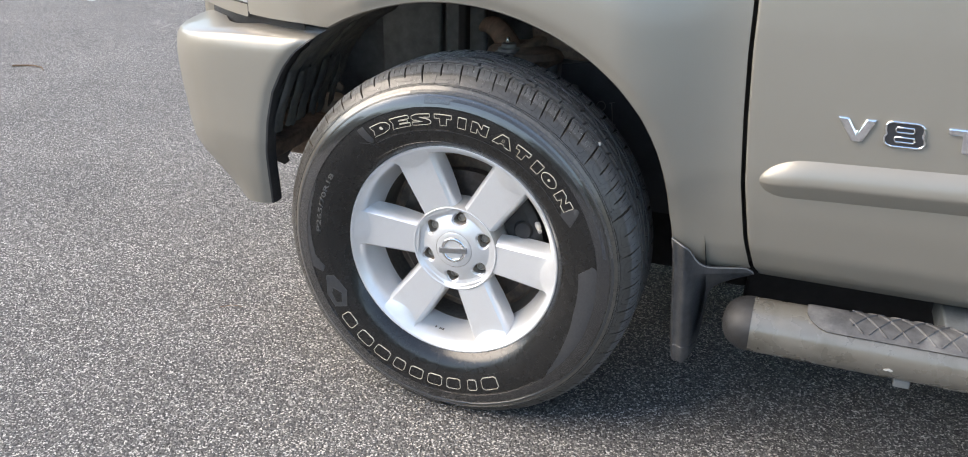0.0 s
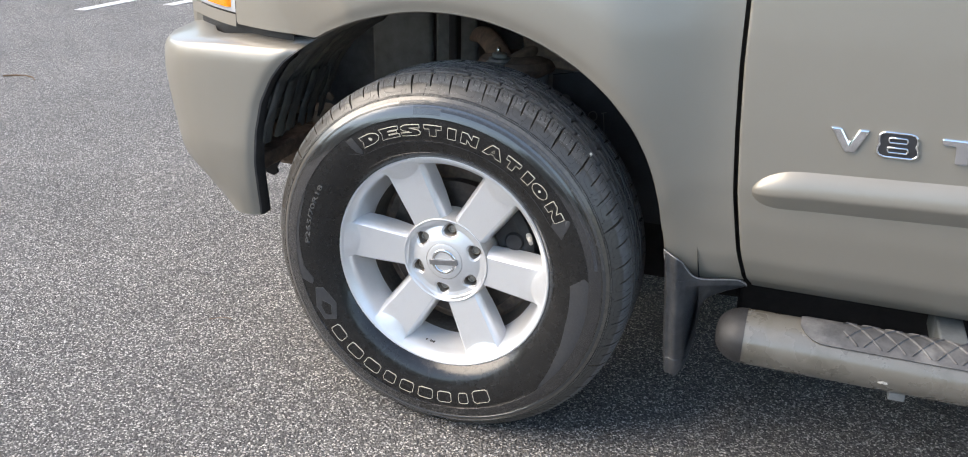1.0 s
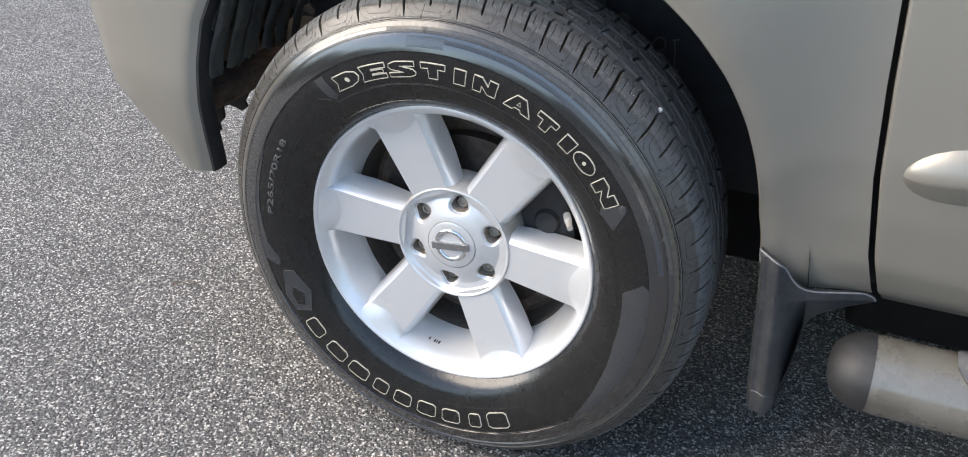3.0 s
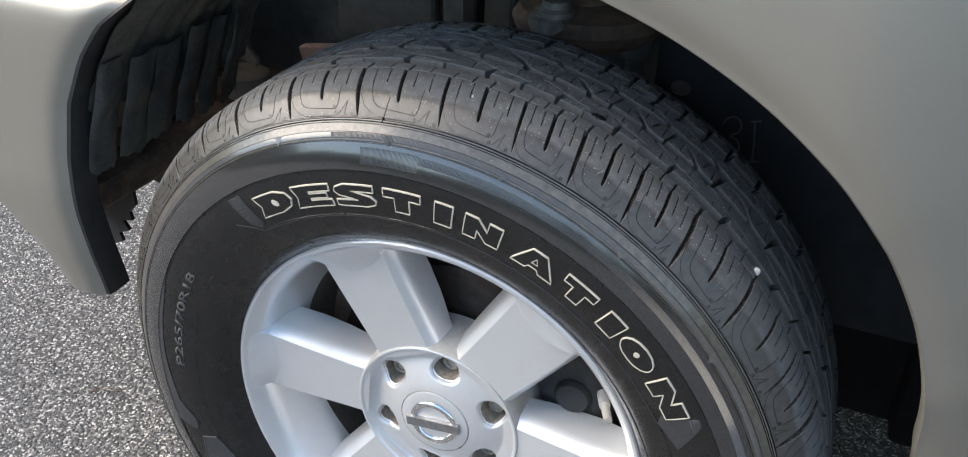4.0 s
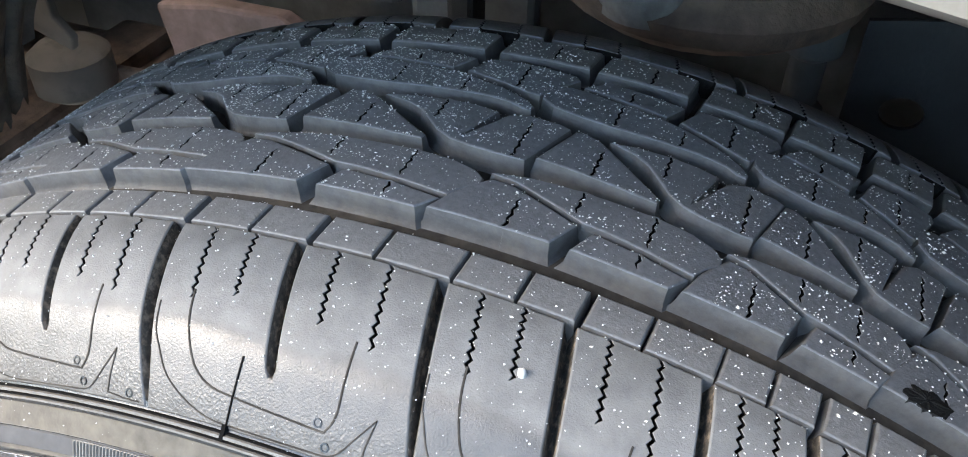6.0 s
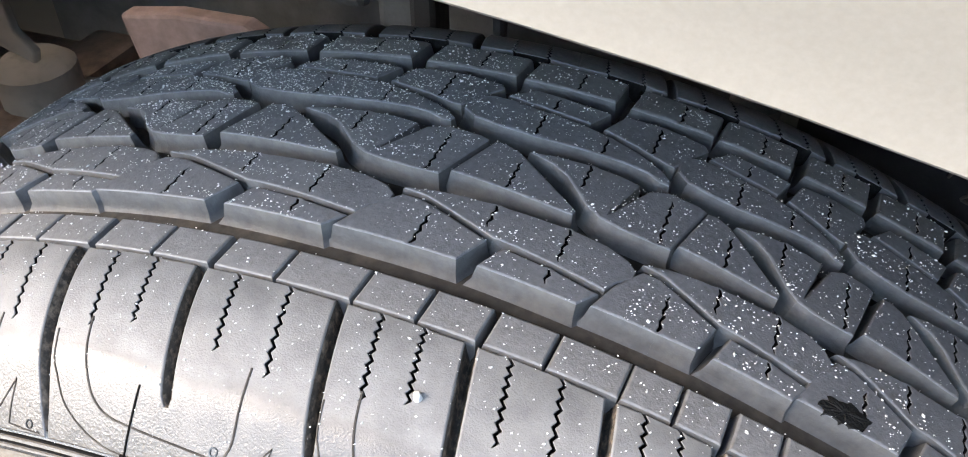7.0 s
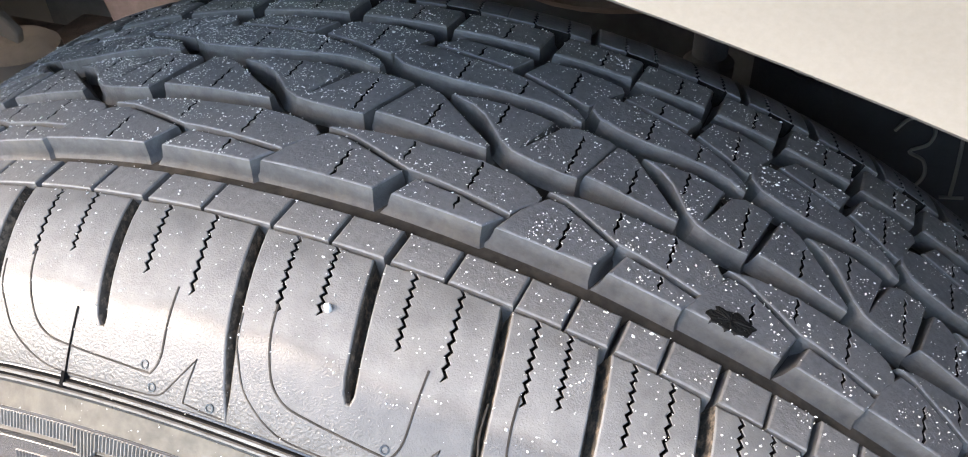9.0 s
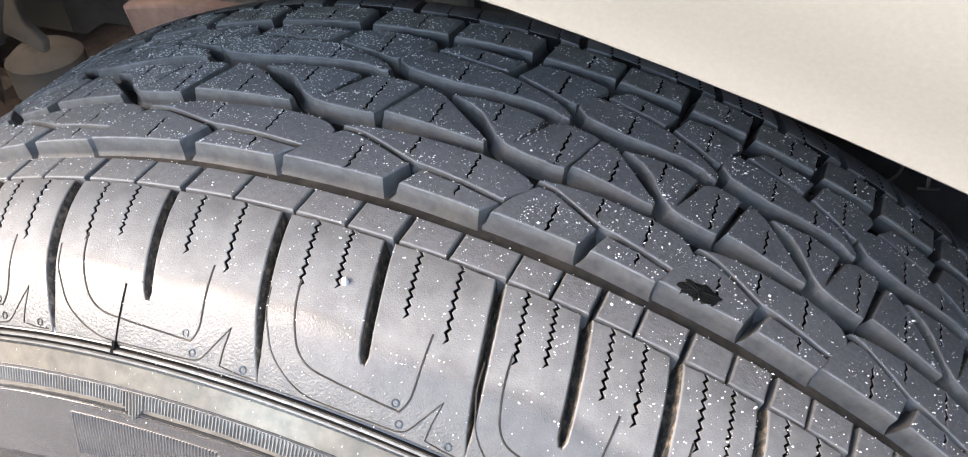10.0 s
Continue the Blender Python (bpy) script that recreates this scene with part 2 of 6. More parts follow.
def shoulder_material():
    """Tread rubber whose lower edge carries the shine of a tyre dressing, ending in an uneven line."""
    m = material("shoulder_rubber", (0.132, 0.132, 0.131), rough=0.5, spec=0.22, grain=0.2, grain_scale=120, stain=0.5, stain_scale=30, stain_color=(0.162, 0.156, 0.146), bump=0.00016, bump_scale=1700)
    n, l = m.node_tree.nodes, m.node_tree.links
    co = n.new("ShaderNodeTexCoord").outputs["Object"]
    sep = n.new("ShaderNodeSeparateXYZ")
    l.new(co, sep.inputs["Vector"])
    wave = n.new("ShaderNodeTexNoise")
    wave.inputs["Scale"].default_value, wave.inputs["Detail"].default_value = 38.0, 5.0
    l.new(co, wave.inputs["Vector"])
    add = n.new("ShaderNodeMath")
    add.operation = "MULTIPLY_ADD"
    l.new(wave.outputs["Fac"], add.inputs[0])
    add.inputs[1].default_value = 0.010
    l.new(sep.outputs["Y"], add.inputs[2])
    r = n.new("ShaderNodeMapRange")
    r.inputs["From Min"].default_value, r.inputs["From Max"].default_value = 0.0410, 0.0455
    r.inputs["To Min"].default_value, r.inputs["To Max"].default_value = 0.44, 0.52
    l.new(add.outputs["Value"], r.inputs["Value"])
    l.new(r.outputs["Result"], n["Principled BSDF"].inputs["Roughness"])
    # the dressing is a clear film; it also darkens the rubber
    film = n.new("ShaderNodeMapRange")
    film.inputs["From Min"].default_value, film.inputs["From Max"].default_value = 0.0405, 0.0440
    film.inputs["To Min"].default_value, film.inputs["To Max"].default_value = 0.45, 0.0
    l.new(add.outputs["Value"], film.inputs["Value"])
    l.new(film.outputs["Result"], n["Principled BSDF"].inputs["Coat Weight"])
    n["Principled BSDF"].inputs["Coat Roughness"].default_value = 0.25
    n["Principled BSDF"].inputs["Coat IOR"].default_value = 1.75
    old = n["Principled BSDF"].inputs["Base Color"].links[0].from_socket
    wet = n.new("ShaderNodeMix")
    wet.data_type, wet.blend_type = "RGBA", "MULTIPLY"
    w = n.new("ShaderNodeMapRange")
    w.inputs["From Min"].default_value, w.inputs["From Max"].default_value = 0.0410, 0.0455
    w.inputs["To Min"].default_value, w.inputs["To Max"].default_value = 1.0, 0.0
    l.new(add.outputs["Value"], w.inputs["Value"])
    l.new(w.outputs["Result"], wet.inputs["Factor"])
    l.new(old, wet.inputs["A"])
    wet.inputs["B"].default_value = (0.50, 0.47, 0.43, 1)
    l.new(wet.outputs["Result"], n["Principled BSDF"].inputs["Base Color"])
    # leathery relief on the lower part, which never meets the road
    hide = n.new("ShaderNodeTexVoronoi")
    hide.inputs["Scale"].default_value = 950.0
    l.new(co, hide.inputs["Vector"])
    where = n.new("ShaderNodeMapRange")
    where.inputs["From Min"].default_value, where.inputs["From Max"].default_value = 0.0300, 0.0360
    where.inputs["To Min"].default_value, where.inputs["To Max"].default_value = 1.0, 0.0
    l.new(add.outputs["Value"], where.inputs["Value"])
    tall = n.new("ShaderNodeMath")
    tall.operation = "MULTIPLY"
    l.new(hide.outputs["Distance"], tall.inputs[0])
    l.new(where.outputs["Result"], tall.inputs[1])
    skin_bump = n.new("ShaderNodeBump")
    skin_bump.inputs["Distance"].default_value = 0.0001
    l.new(tall.outputs["Value"], skin_bump.inputs["Height"])
    l.new(n["Principled BSDF"].inputs["Normal"].links[0].from_socket, skin_bump.inputs["Normal"])
    l.new(skin_bump.outputs["Normal"], n["Principled BSDF"].inputs["Normal"])
    l.new(skin_bump.outputs["Normal"], n["Principled BSDF"].inputs["Coat Normal"])
    return m


SHOULDER = shoulder_material()
TAR = material("tar", (0.007, 0.007, 0.007), rough=0.7, grain=0.4, grain_scale=400, bump=0.0006, bump_scale=700, spec=0.3)
BUSH = material("dusty_bush", (0.23, 0.205, 0.178), rough=0.8, grain=0.3, grain_scale=60, stain=0.5, stain_scale=30, stain_color=(0.08, 0.07, 0.06))
# darker copy of the undercoated steel, the link plate's shade in its colour
SHADED_SHEET = material("shaded_undercoat", (0.038, 0.042, 0.045), rough=0.7, grain=0.25, grain_scale=30, stain=0.5, stain_scale=7, stain_color=(0.024, 0.024, 0.024), bump=0.0006, bump_scale=250)
BAND_RUBBER = material("buffed_rubber", (0.044, 0.045, 0.048), coat=0.9, rough=0.30, grain=0.2, grain_scale=200, stain=0.3, stain_scale=25, stain_color=(0.07, 0.066, 0.06))
RIDGE_RUBBER = material("ridge_rubber", (0.115, 0.110, 0.102), coat=0.5, rough=0.34, grain=0.25, grain_scale=260, stain=0.5, stain_scale=40, stain_color=(0.16, 0.148, 0.128))
PANEL_RUBBER = material("panel_rubber", (0.042, 0.043, 0.046), rough=0.38, grain=0.2, grain_scale=200, stain=0.3, stain_scale=20, stain_color=(0.085, 0.08, 0.072))
# brown of dust and of mirrored trees and ground, both in the base colour
DUST_SHEEN_RUBBER = material("dust_sheen_rubber", (0.090, 0.079, 0.064), rough=0.30, coat=0.7, grain=0.35, grain_scale=160, stain=0.8, stain_scale=18, stain_color=(0.062, 0.056, 0.048), bump=0.0001, bump_scale=900)
# the dressing lies thick on these bands
for m, ior in ((GLOSS_RUBBER, 1.75), (DUST_SHEEN_RUBBER, 1.55), (BAND_RUBBER, 1.65)):
    m.node_tree.nodes["Principled BSDF"].inputs["Coat IOR"].default_value = ior
PALE_RUBBER = material("pale_rubber", (0.085, 0.085, 0.083), rough=0.6, grain=0.2, grain_scale=200)
PAD = material("worn_pad", (0.075, 0.075, 0.077), rough=0.6, grain=0.3, grain_scale=80, stain=0.85, stain_scale=17, stain_color=(0.21, 0.205, 0.198), bump=0.0004, bump_scale=600)
CHIP = material("bare_chip", (0.62, 0.60, 0.56), rough=0.6, grain=0.2, grain_scale=300)
BARREL = material("dusty_barrel", (0.14, 0.125, 0.11), rough=0.6, metal=0.3, grain=0.25, grain_scale=120, stain=0.7, stain_scale=12, stain_color=(0.06, 0.048, 0.038))
# shoulder slots: brown dirt speckle over a base darkened for the slot's shade
SLOT_SHADED = material("shaded_slot_rubber", (0.048, 0.041, 0.034), rough=0.75, grain=0.5, grain_scale=500, stain=0.9, stain_scale=330, stain_color=(0.289, 0.221, 0.162), bump=0.0002, bump_scale=900, spec=0.3)

FOLIAGE = material("far_foliage", (0.045, 0.065, 0.028), rough=0.8, grain=0.5, grain_scale=1.2, stain=0.7, stain_scale=0.3, stain_color=(0.10, 0.085, 0.05), bump=0.2, bump_scale=2.0)

# ---- building helpers ----
HUB = 0.407          # height of the axle


def part(name, mesh, mat, parent=None, label="", m=None):
    ob = new(name, mesh)
    if mat is not None and not mesh.materials:
        mesh.materials.append(mat)
    if parent is not None:
        ob.parent = parent
    if m is not None:
        ob.matrix_basis = m
    if label:
        tagged(ob, label)
    return ob


def mesh_of(name, verts, faces, smooth=True, sharp=35.0):
    me = bpy.data.meshes.new(name)
    me.from_pydata([tuple(v) for v in verts], [], [tuple(f) for f in faces])
    me.update()
    bm = bmesh.new()
    bm.from_mesh(me)
    bmesh.ops.recalc_face_normals(bm, faces=bm.faces)
    if smooth:
        lim = math.cos(radians(sharp))
        for f in bm.faces:
            f.smooth = True
        for e in bm.edges:
            if len(e.link_faces) == 2 and e.link_faces[0].normal.dot(e.link_faces[1].normal) < lim:
                e.smooth = False
    bm.to_mesh(me)
    bm.free()
    return me


def grid_mesh(name, pts, closed_u=False, closed_v=False, smooth=True, sharp=35.0):
    """pts[i][j] -> quads."""
    nu, nv = len(pts), len(pts[0])
    verts = [p for row in pts for p in row]
    faces = []
    for i in range(nu if closed_u else nu - 1):
        for j in range(nv if closed_v else nv - 1):
            a, b = i, (i + 1) % nu
            c, d = j, (j + 1) % nv
            faces.append((a * nv + c, b * nv + c, b * nv + d, a * nv + d))
    return mesh_of(name, verts, faces, smooth, sharp)


def polar(r, y, deg):
    """A point at math angle deg (0 towards the rear, 90 up) round the axle."""
    a = radians(deg)
    return (r * math.cos(a), y, HUB + r * math.sin(a))


def revolve(name, profile, n=120, a0=0.0, a1=360.0, centre=None, sharp=30.0):
    """profile of (r, y) turned round the axle."""
    full = abs(a1 - a0) >= 359.9
    steps = n if full else n + 1
    pts = []
    for i in range(steps):
        pts.append([polar(r, y, a0 + (a1 - a0) * i / n) for r, y in profile])
    return grid_mesh(name, pts, closed_u=full, sharp=sharp)


def box(name, x0, x1, y0, y1, z0, z1, bevel=0.004, seg=2):
    bm = bmesh.new()
    bmesh.ops.create_cube(bm, size=1.0)
    for v in bm.verts:
        v.co = Vector(((x0 + x1) / 2 + v.co.x * (x1 - x0), (y0 + y1) / 2 + v.co.y * (y1 - y0), (z0 + z1) / 2 + v.co.z * (z1 - z0)))
    if bevel:
        bmesh.ops.bevel(bm, geom=list(bm.edges), offset=bevel, segments=seg, affect="EDGES", profile=0.5)
    me = bpy.data.meshes.new(name)
    for f in bm.faces:
        f.smooth = False
    bm.to_mesh(me)
    bm.free()
    return me


def tube(name, path, radius, n=10, cap=True, closed=False, flat=1.0):
    """A round rod along a list of points; radius may be a list."""
    pts = [Vector(p) for p in path]
    rings = []
    up = None
    for i, p in enumerate(pts):
        if closed:
            d = pts[(i + 1) % len(pts)] - pts[i - 1]
        else:
            d = pts[min(i + 1, len(pts) - 1)] - pts[max(i - 1, 0)]
        d.normalize()
        if up is None:
            up = d.orthogonal().normalized()
        up = (up - d * up.dot(d)).normalized()
        side = d.cross(up)
        r = radius[i] if isinstance(radius, (list, tuple)) else radius
        rings.append([p + (up * math.cos(t) + side * math.sin(t) * flat) * r for t in [2 * math.pi * k / n for k in range(n)]])
    verts = [v for ring in rings for v in ring]
    faces = []
    m = len(rings)
    for i in range(m if closed else m - 1):
        for j in range(n):
            a, b = i, (i + 1) % m
            faces.append((a * n + j, b * n + j, b * n + (j + 1) % n, a * n + (j + 1) % n))
    if cap and not closed:
        faces.append(tuple(range(n)))
        faces.append(tuple((m - 1) * n + j for j in range(n)))
    return mesh_of(name, verts, faces, True, 50)


def plate(name, outline, thick, axis_map, bevel=0.0):
    """A flat outline (a, b) made thick; axis_map(a, b, h) gives the point, h from 0 to 1."""
    n = len(outline)
    bm = bmesh.new()
    lo = [bm.verts.new(axis_map(a, b, 0.0)) for a, b in outline]
    hi = [bm.verts.new(axis_map(a, b, 1.0)) for a, b in outline]
    bm.faces.new(lo)
    bm.faces.new(list(reversed(hi)))
    for i in range(n):
        bm.faces.new((lo[i], hi[i], hi[(i + 1) % n], lo[(i + 1) % n]))
    bmesh.ops.recalc_face_normals(bm, faces=bm.faces)
    if bevel:
        bmesh.ops.bevel(bm, geom=list(bm.edges), offset=bevel, segments=2, affect="EDGES", profile=0.5)
    me = bpy.data.meshes.new(name)
    bm.to_mesh(me)
    bm.free()
    return me


def smoothstep(a, b, x):
    t = max(0.0, min(1.0, (x - a) / (b - a)))
    return t * t * (3 - 2 * t)


def lerp_table(table, x):
    return float(np.interp(x, [t[0] for t in table], [t[1] for t in table]))


def spline(points, per=8):
    out = []
    p = [np.array(q) for q in points]
    for i in range(len(p) - 1):
        a, b, c, d = p[max(i - 1, 0)], p[i], p[i + 1], p[min(i + 2, len(p) - 1)]
        for k in range(per):
            t = k / per
            out.append(0.5 * ((2 * b) + (-a + c) * t + (2 * a - 5 * b + 4 * c - d) * t * t + (-a + 3 * b - 3 * c + d) * t ** 3))
    out.append(p[-1])
    return np.array(out)


# ---- ground ----
def ground():
    n = 60
    pts = []
    edge = [math.copysign(abs(k) ** 3.2, k) * 600 for k in np.linspace(-1, 1, n + 1)]
    for x in edge:
        pts.append([(x, y, 0.0) for y in edge])
    g = part("ground", grid_mesh("ground", pts), ASPHALT)
    tagged(g, "worn grey asphalt car park with pale stone chips", "ground", kind="structure")


ground()


def tree_line():
    """Dark woods round the car park, far outside the view: they close the horizon for light and reflections."""
    rng = random.Random(11)
    rows = []
    n = 220
    tops = [4.6 + 2.2 * noise.noise(Vector((k * 0.11, 0, 4))) + 1.6 * noise.noise(Vector((k * 0.55, 3, 1))) + rng.uniform(-0.4, 0.4) for k in range(n)]
    for k in range(n):
        a = 2 * math.pi * k / n
        dist = 27 + 2.5 * noise.noise(Vector((k * 0.2, 7, 2)))
        rows.append([((dist + 1.6 * noise.noise(Vector((k * 0.6, v * 9, 5)))) * math.cos(a), (dist + 1.6 * noise.noise(Vector((k * 0.6, v * 9, 5)))) * math.sin(a), tops[k] * v - 0.05) for v in np.linspace(0, 1, 9)])
    part("tree_line", grid_mesh("tree_line", rows, closed_u=True), FOLIAGE)
    tagged(bpy.data.objects["tree_line"], "dark green woods round the car park", "woods", kind="structure")


tree_line()

car = new("car")
tagged(car, "pewter-coloured pickup truck parked on asphalt, its front wheel corner seen", "car")

# ---- body panels ----
BODY = [(0.36, 0.22), (0.42, 0.165), (0.436, 0.14), (0.45, 0.115), (0.47, 0.092), (0.52, 0.068), (0.6, 0.052), (0.68, 0.045), (0.8, 0.048), (0.95, 0.055), (1.05, 0.065), (1.12, 0.08), (1.2, 0.11)]
LIP = [(0, 0.485), (8, 0.486), (13, 0.489), (16, 0.493), (20, 0.4975), (27, 0.5145), (36, 0.535), (43, 0.548), (50, 0.556), (58, 0.559), (66, 0.5595), (73, 0.559), (79, 0.5585), (86, 0.557), (94, 0.5545), (104, 0.5505), (112, 0.549), (119, 0.551)]
LIP_Y = [(0, 0.072), (13, 0.058), (20, 0.036), (27, 0.004), (36, -0.012), (45, -0.0195), (108, -0.0195), (122, -0.008)]
EDGE = [(0.43, 0.650), (0.47, 0.634), (0.54, 0.616), (0.66, 0.597), (0.78, 0.586), (0.9, 0.578), (1.2, 0.570)]


def door_edge(z):
    return lerp_table(EDGE, z)


def body_y(z):
    return lerp_table(BODY, z)


def lip_radius(a):
    r = lerp_table(LIP, a)
    return r


def front_turn(x):
    """How far the front corner turns in towards the middle of the car."""
    return 0.9 * max(0.0, -0.34 - x) ** 1.75 + 0.02 * max(0.0, -0.3 - x)


def fender_y(x, z):
    """Depth of the fender: the body line with a soft flare round the wheel opening."""
    a = math.degrees(math.atan2(z - HUB, x))
    dd = max(0.0, math.hypot(x, z - HUB) - lip_radius(max(0.0, a)))
    base = body_y(z) + front_turn(x)
    fade = 1.0 if a <= 108 else max(0.0, 1 - (a - 108) / 18)
    flare = math.exp(-(max(0.0, dd - 0.017) / 0.27) ** 2)
    # flush with the door along the shut line
    fade *= smoothstep(-0.03, 0.24, door_edge(z) - x)
    return base - (base - lerp_table(LIP_Y, a) + 0.006) * flare * fade + 0.006 * math.exp(-(dd / 0.014) ** 2) * fade


def fender():
    angles = list(np.linspace(5.0, 119, 96)) + list(np.linspace(120, 137.5, 14))
    dist = [0.0, 0.003, 0.007, 0.012, 0.018, 0.025, 0.033, 0.042, 0.052, 0.064, 0.078] + list(np.linspace(0.1, 1.0, 34))
    rows = []
    for a in angles:
        ra = radians(a)
        c, s = math.cos(ra), math.sin(ra)
        lo = lip_radius(a) if a <= 119 else max(lip_radius(119), (0.880 - HUB) / s)
        far = []
        if c > 1e-6:
            r = 0.6
            for _ in range(25):
                r = 0.5 * r + 0.5 * (door_edge(HUB + r * s) - 0.004) / c
            far.append(r)
        if c < -1e-6:
            far.append(-0.522 / c)
        if s > 1e-6:
            far.append((1.16 - HUB) / s)
        hi = max(min(far), lo + 0.002)
        span = hi - lo
        row = []
        for k, d in enumerate(dist):
            r = lo + (d if k < 11 else 0.078 + (d - 0.1) / 0.9 * max(span - 0.078, 0)) if span > 0.08 else lo + span * k / (len(dist) - 1)
            x, z = r * c, HUB + r * s
            row.append((x, fender_y(x, z), z))
        # the flange turned in along the wheel opening
        x0, y0, z0 = row[0]
        flange = [(x0 - 0.003 * c, y0 + 0.022, z0 - 0.003 * s), (x0 - 0.003 * c, y0 + 0.006, z0 - 0.003 * s), (x0 - 0.001 * c, y0 + 0.0015, z0 - 0.001 * s)]
        rows.append(flange + row)
    part("front_fender", grid_mesh("front_fender", rows, sharp=50), PAINT, car, "pewter metallic fender with a flared wheel opening")


def door():
    xs = [0.0, 0.002, 0.006] + list(np.linspace(0.02, 1.3, 40))
    zs = list(np.linspace(0.444, 1.2, 60))
    rows = []
    for z in zs:
        edge = door_edge(z) + 0.004
        row = [(edge, body_y(z) + 0.03, z), (edge, body_y(z) + 0.004, z)]
        for k, d in enumerate(xs):
            row.append((edge + d, body_y(z) + (0.002 if k == 0 else 0.0005 if k == 1 else 0), z))
        rows.append(row)
    low = [(x, y + 0.05, z - 0.004) for x, y, z in rows[0]]
    mid = [(x, y + 0.004, z - 0.005) for x, y, z in rows[0]]
    rows = [low, mid] + rows
    d = part("front_door", grid_mesh("front_door", rows, sharp=60), PAINT, car, "pewter metallic front door with a rub strip and badge")

    # rub strip with a rounded nose
    secs = []
    for x in [0.626, 0.628, 0.633, 0.642, 0.655, 0.672, 0.69, 0.72, 0.76] + list(np.linspace(0.8, 1.9, 30)):
        t = min(1.0, (x - 0.625) / 0.075)
        h = 0.040 * math.sqrt(max(0.002, 1 - (1 - t) ** 2.2))
        zc = 0.670 + 0.0105 * t + 0.04 * min(0.4, max(0.0, x - 0.7))
        depth = 0.020 * math.sqrt(max(0.01, 1 - (1 - t) ** 2.0))
        ring = []
        for k in range(26):
            u = -1 + 2 * k / 25
            z = zc + h * u
            bulge = 1 - ((u + 0.15) / 1.15) ** 2.4 if u > -0.15 else 1 - 0.95 * ((-0.15 - u) / 0.85) ** 1.05
            ring.append((x, body_y(z) + 0.002 - depth * bulge, z))
        secs.append(ring)
    part("rub_strip", grid_mesh("rub_strip", secs, sharp=24), PAINT, d, "body-coloured rub strip with a tapered nose")
    return d


def pull(p):
    """The bumper's skin stands proud of the body, most at its middle height."""
    d = lerp_table([(0.43, 0.035), (0.5, 0.048), (0.6, 0.055), (0.85, 0.045)], p[2])
    k = d / (p[1] + 1.628)
    return (p[0] + k * (0.698 - p[0]), p[1] - d, p[2] + k * (1.253 - p[2]))


def bumper():
    plan = [(-0.46, 0.066), (-0.52, 0.067), (-0.58, 0.071), (-0.64, 0.080), (-0.69, 0.096), (-0.735, 0.125), (-0.77, 0.165), (-0.80, 0.225), (-0.825, 0.31), (-0.845, 0.43), (-0.86, 0.65), (-0.865, 1.0)]
    rear = [(0.43, -0.484), (0.5, -0.486), (0.562, -0.486), (0.64, -0.476), (0.713, -0.456), (0.77, -0.425), (0.81, -0.392), (0.835, -0.36), (0.85, -0.345)]
    arc = [0.0]
    for i in range(1, len(plan)):
        arc.append(arc[-1] + math.dist(plan[i], plan[i - 1]))
    zs = list(np.linspace(0.432, 0.80, 30)) + [0.812, 0.822, 0.83, 0.836, 0.8395]
    rows = []
    for z in zs:
        xr = lerp_table(rear, z)
        inset = 0.12 * (1 - smoothstep(0.38, 0.62, z)) ** 1.4 + lerp_table([(0.43, 0), (0.55, 0.001), (0.585, 0.004), (0.63, 0.001), (0.70, -0.007), (0.763, -0.011), (0.80, -0.009), (0.84, -0.003)], z)
        top = max(0.0, (z - 0.80) / 0.04)
        tin = 0.02 * (1 - math.sqrt(max(0, 1 - top * top)))
        row = []
        n = 60
        for k in range(n + 1):
            s = (k / n) ** 1.3 * arc[-1] - (0.0)
            px = float(np.interp(s, arc, [p[0] for p in plan]))
            py = float(np.interp(s, arc, [p[1] for p in plan]))
            w = smoothstep(0.02, 0.30, s)
            keep = 1 - smoothstep(0.0, 0.14, s)
            x = px + (xr + 0.46) * keep + inset * w + tin * w
            y = py + tin * (1 - w) + 0.35 * inset * w + 0.008 * (1 - smoothstep(0.43, 0.6, z)) * keep
            edge = 0.010 * (1 - smoothstep(0.0, 0.03, s)) ** 2
            row.append((x, y + edge, z - 0.014 * w * smoothstep(0.5, 0.84, z)))
        rows.append(row)
    rows = [[pull(q) for q in row] for row in rows]
    ledge = [(x + 0.03 * smoothstep(0.05, 0.35, k / 60), y + 0.035, z + 0.006) for k, (x, y, z) in enumerate(rows[-1])]
    ledge2 = [(x + 0.06 * smoothstep(0.05, 0.35, k / 60), y + 0.09, z + 0.008) for k, (x, y, z) in enumerate(rows[-1])]
    rows += [ledge, ledge2]
    b = part("front_bumper", grid_mesh("front_bumper", rows, sharp=55), PAINT, car, "pewter plastic bumper corner wrapping to the front")
    # black return edge towards the wheel
    trim = []
    for z in zs:
        xr = lerp_table(rear, z)
        y = 0.066 + 0.010 + 0.008 * (1 - smoothstep(0.43, 0.6, z)) + (0.02 * (1 - math.sqrt(max(0, 1 - max(0.0, (z - 0.80) / 0.04) ** 2))))
        trim.append([pull(q) for q in ((xr - 0.004, y - 0.0015, z), (xr + 0.001, y - 0.001, z), (xr + 0.003, y + 0.008, z), (xr + 0.001, y + 0.035, z), (xr - 0.01, y + 0.037, z))])
    part("edge_trim", grid_mesh("edge_trim", trim, sharp=30), BLACK_PLASTIC, b, "black return edge of the bumper")
    return b


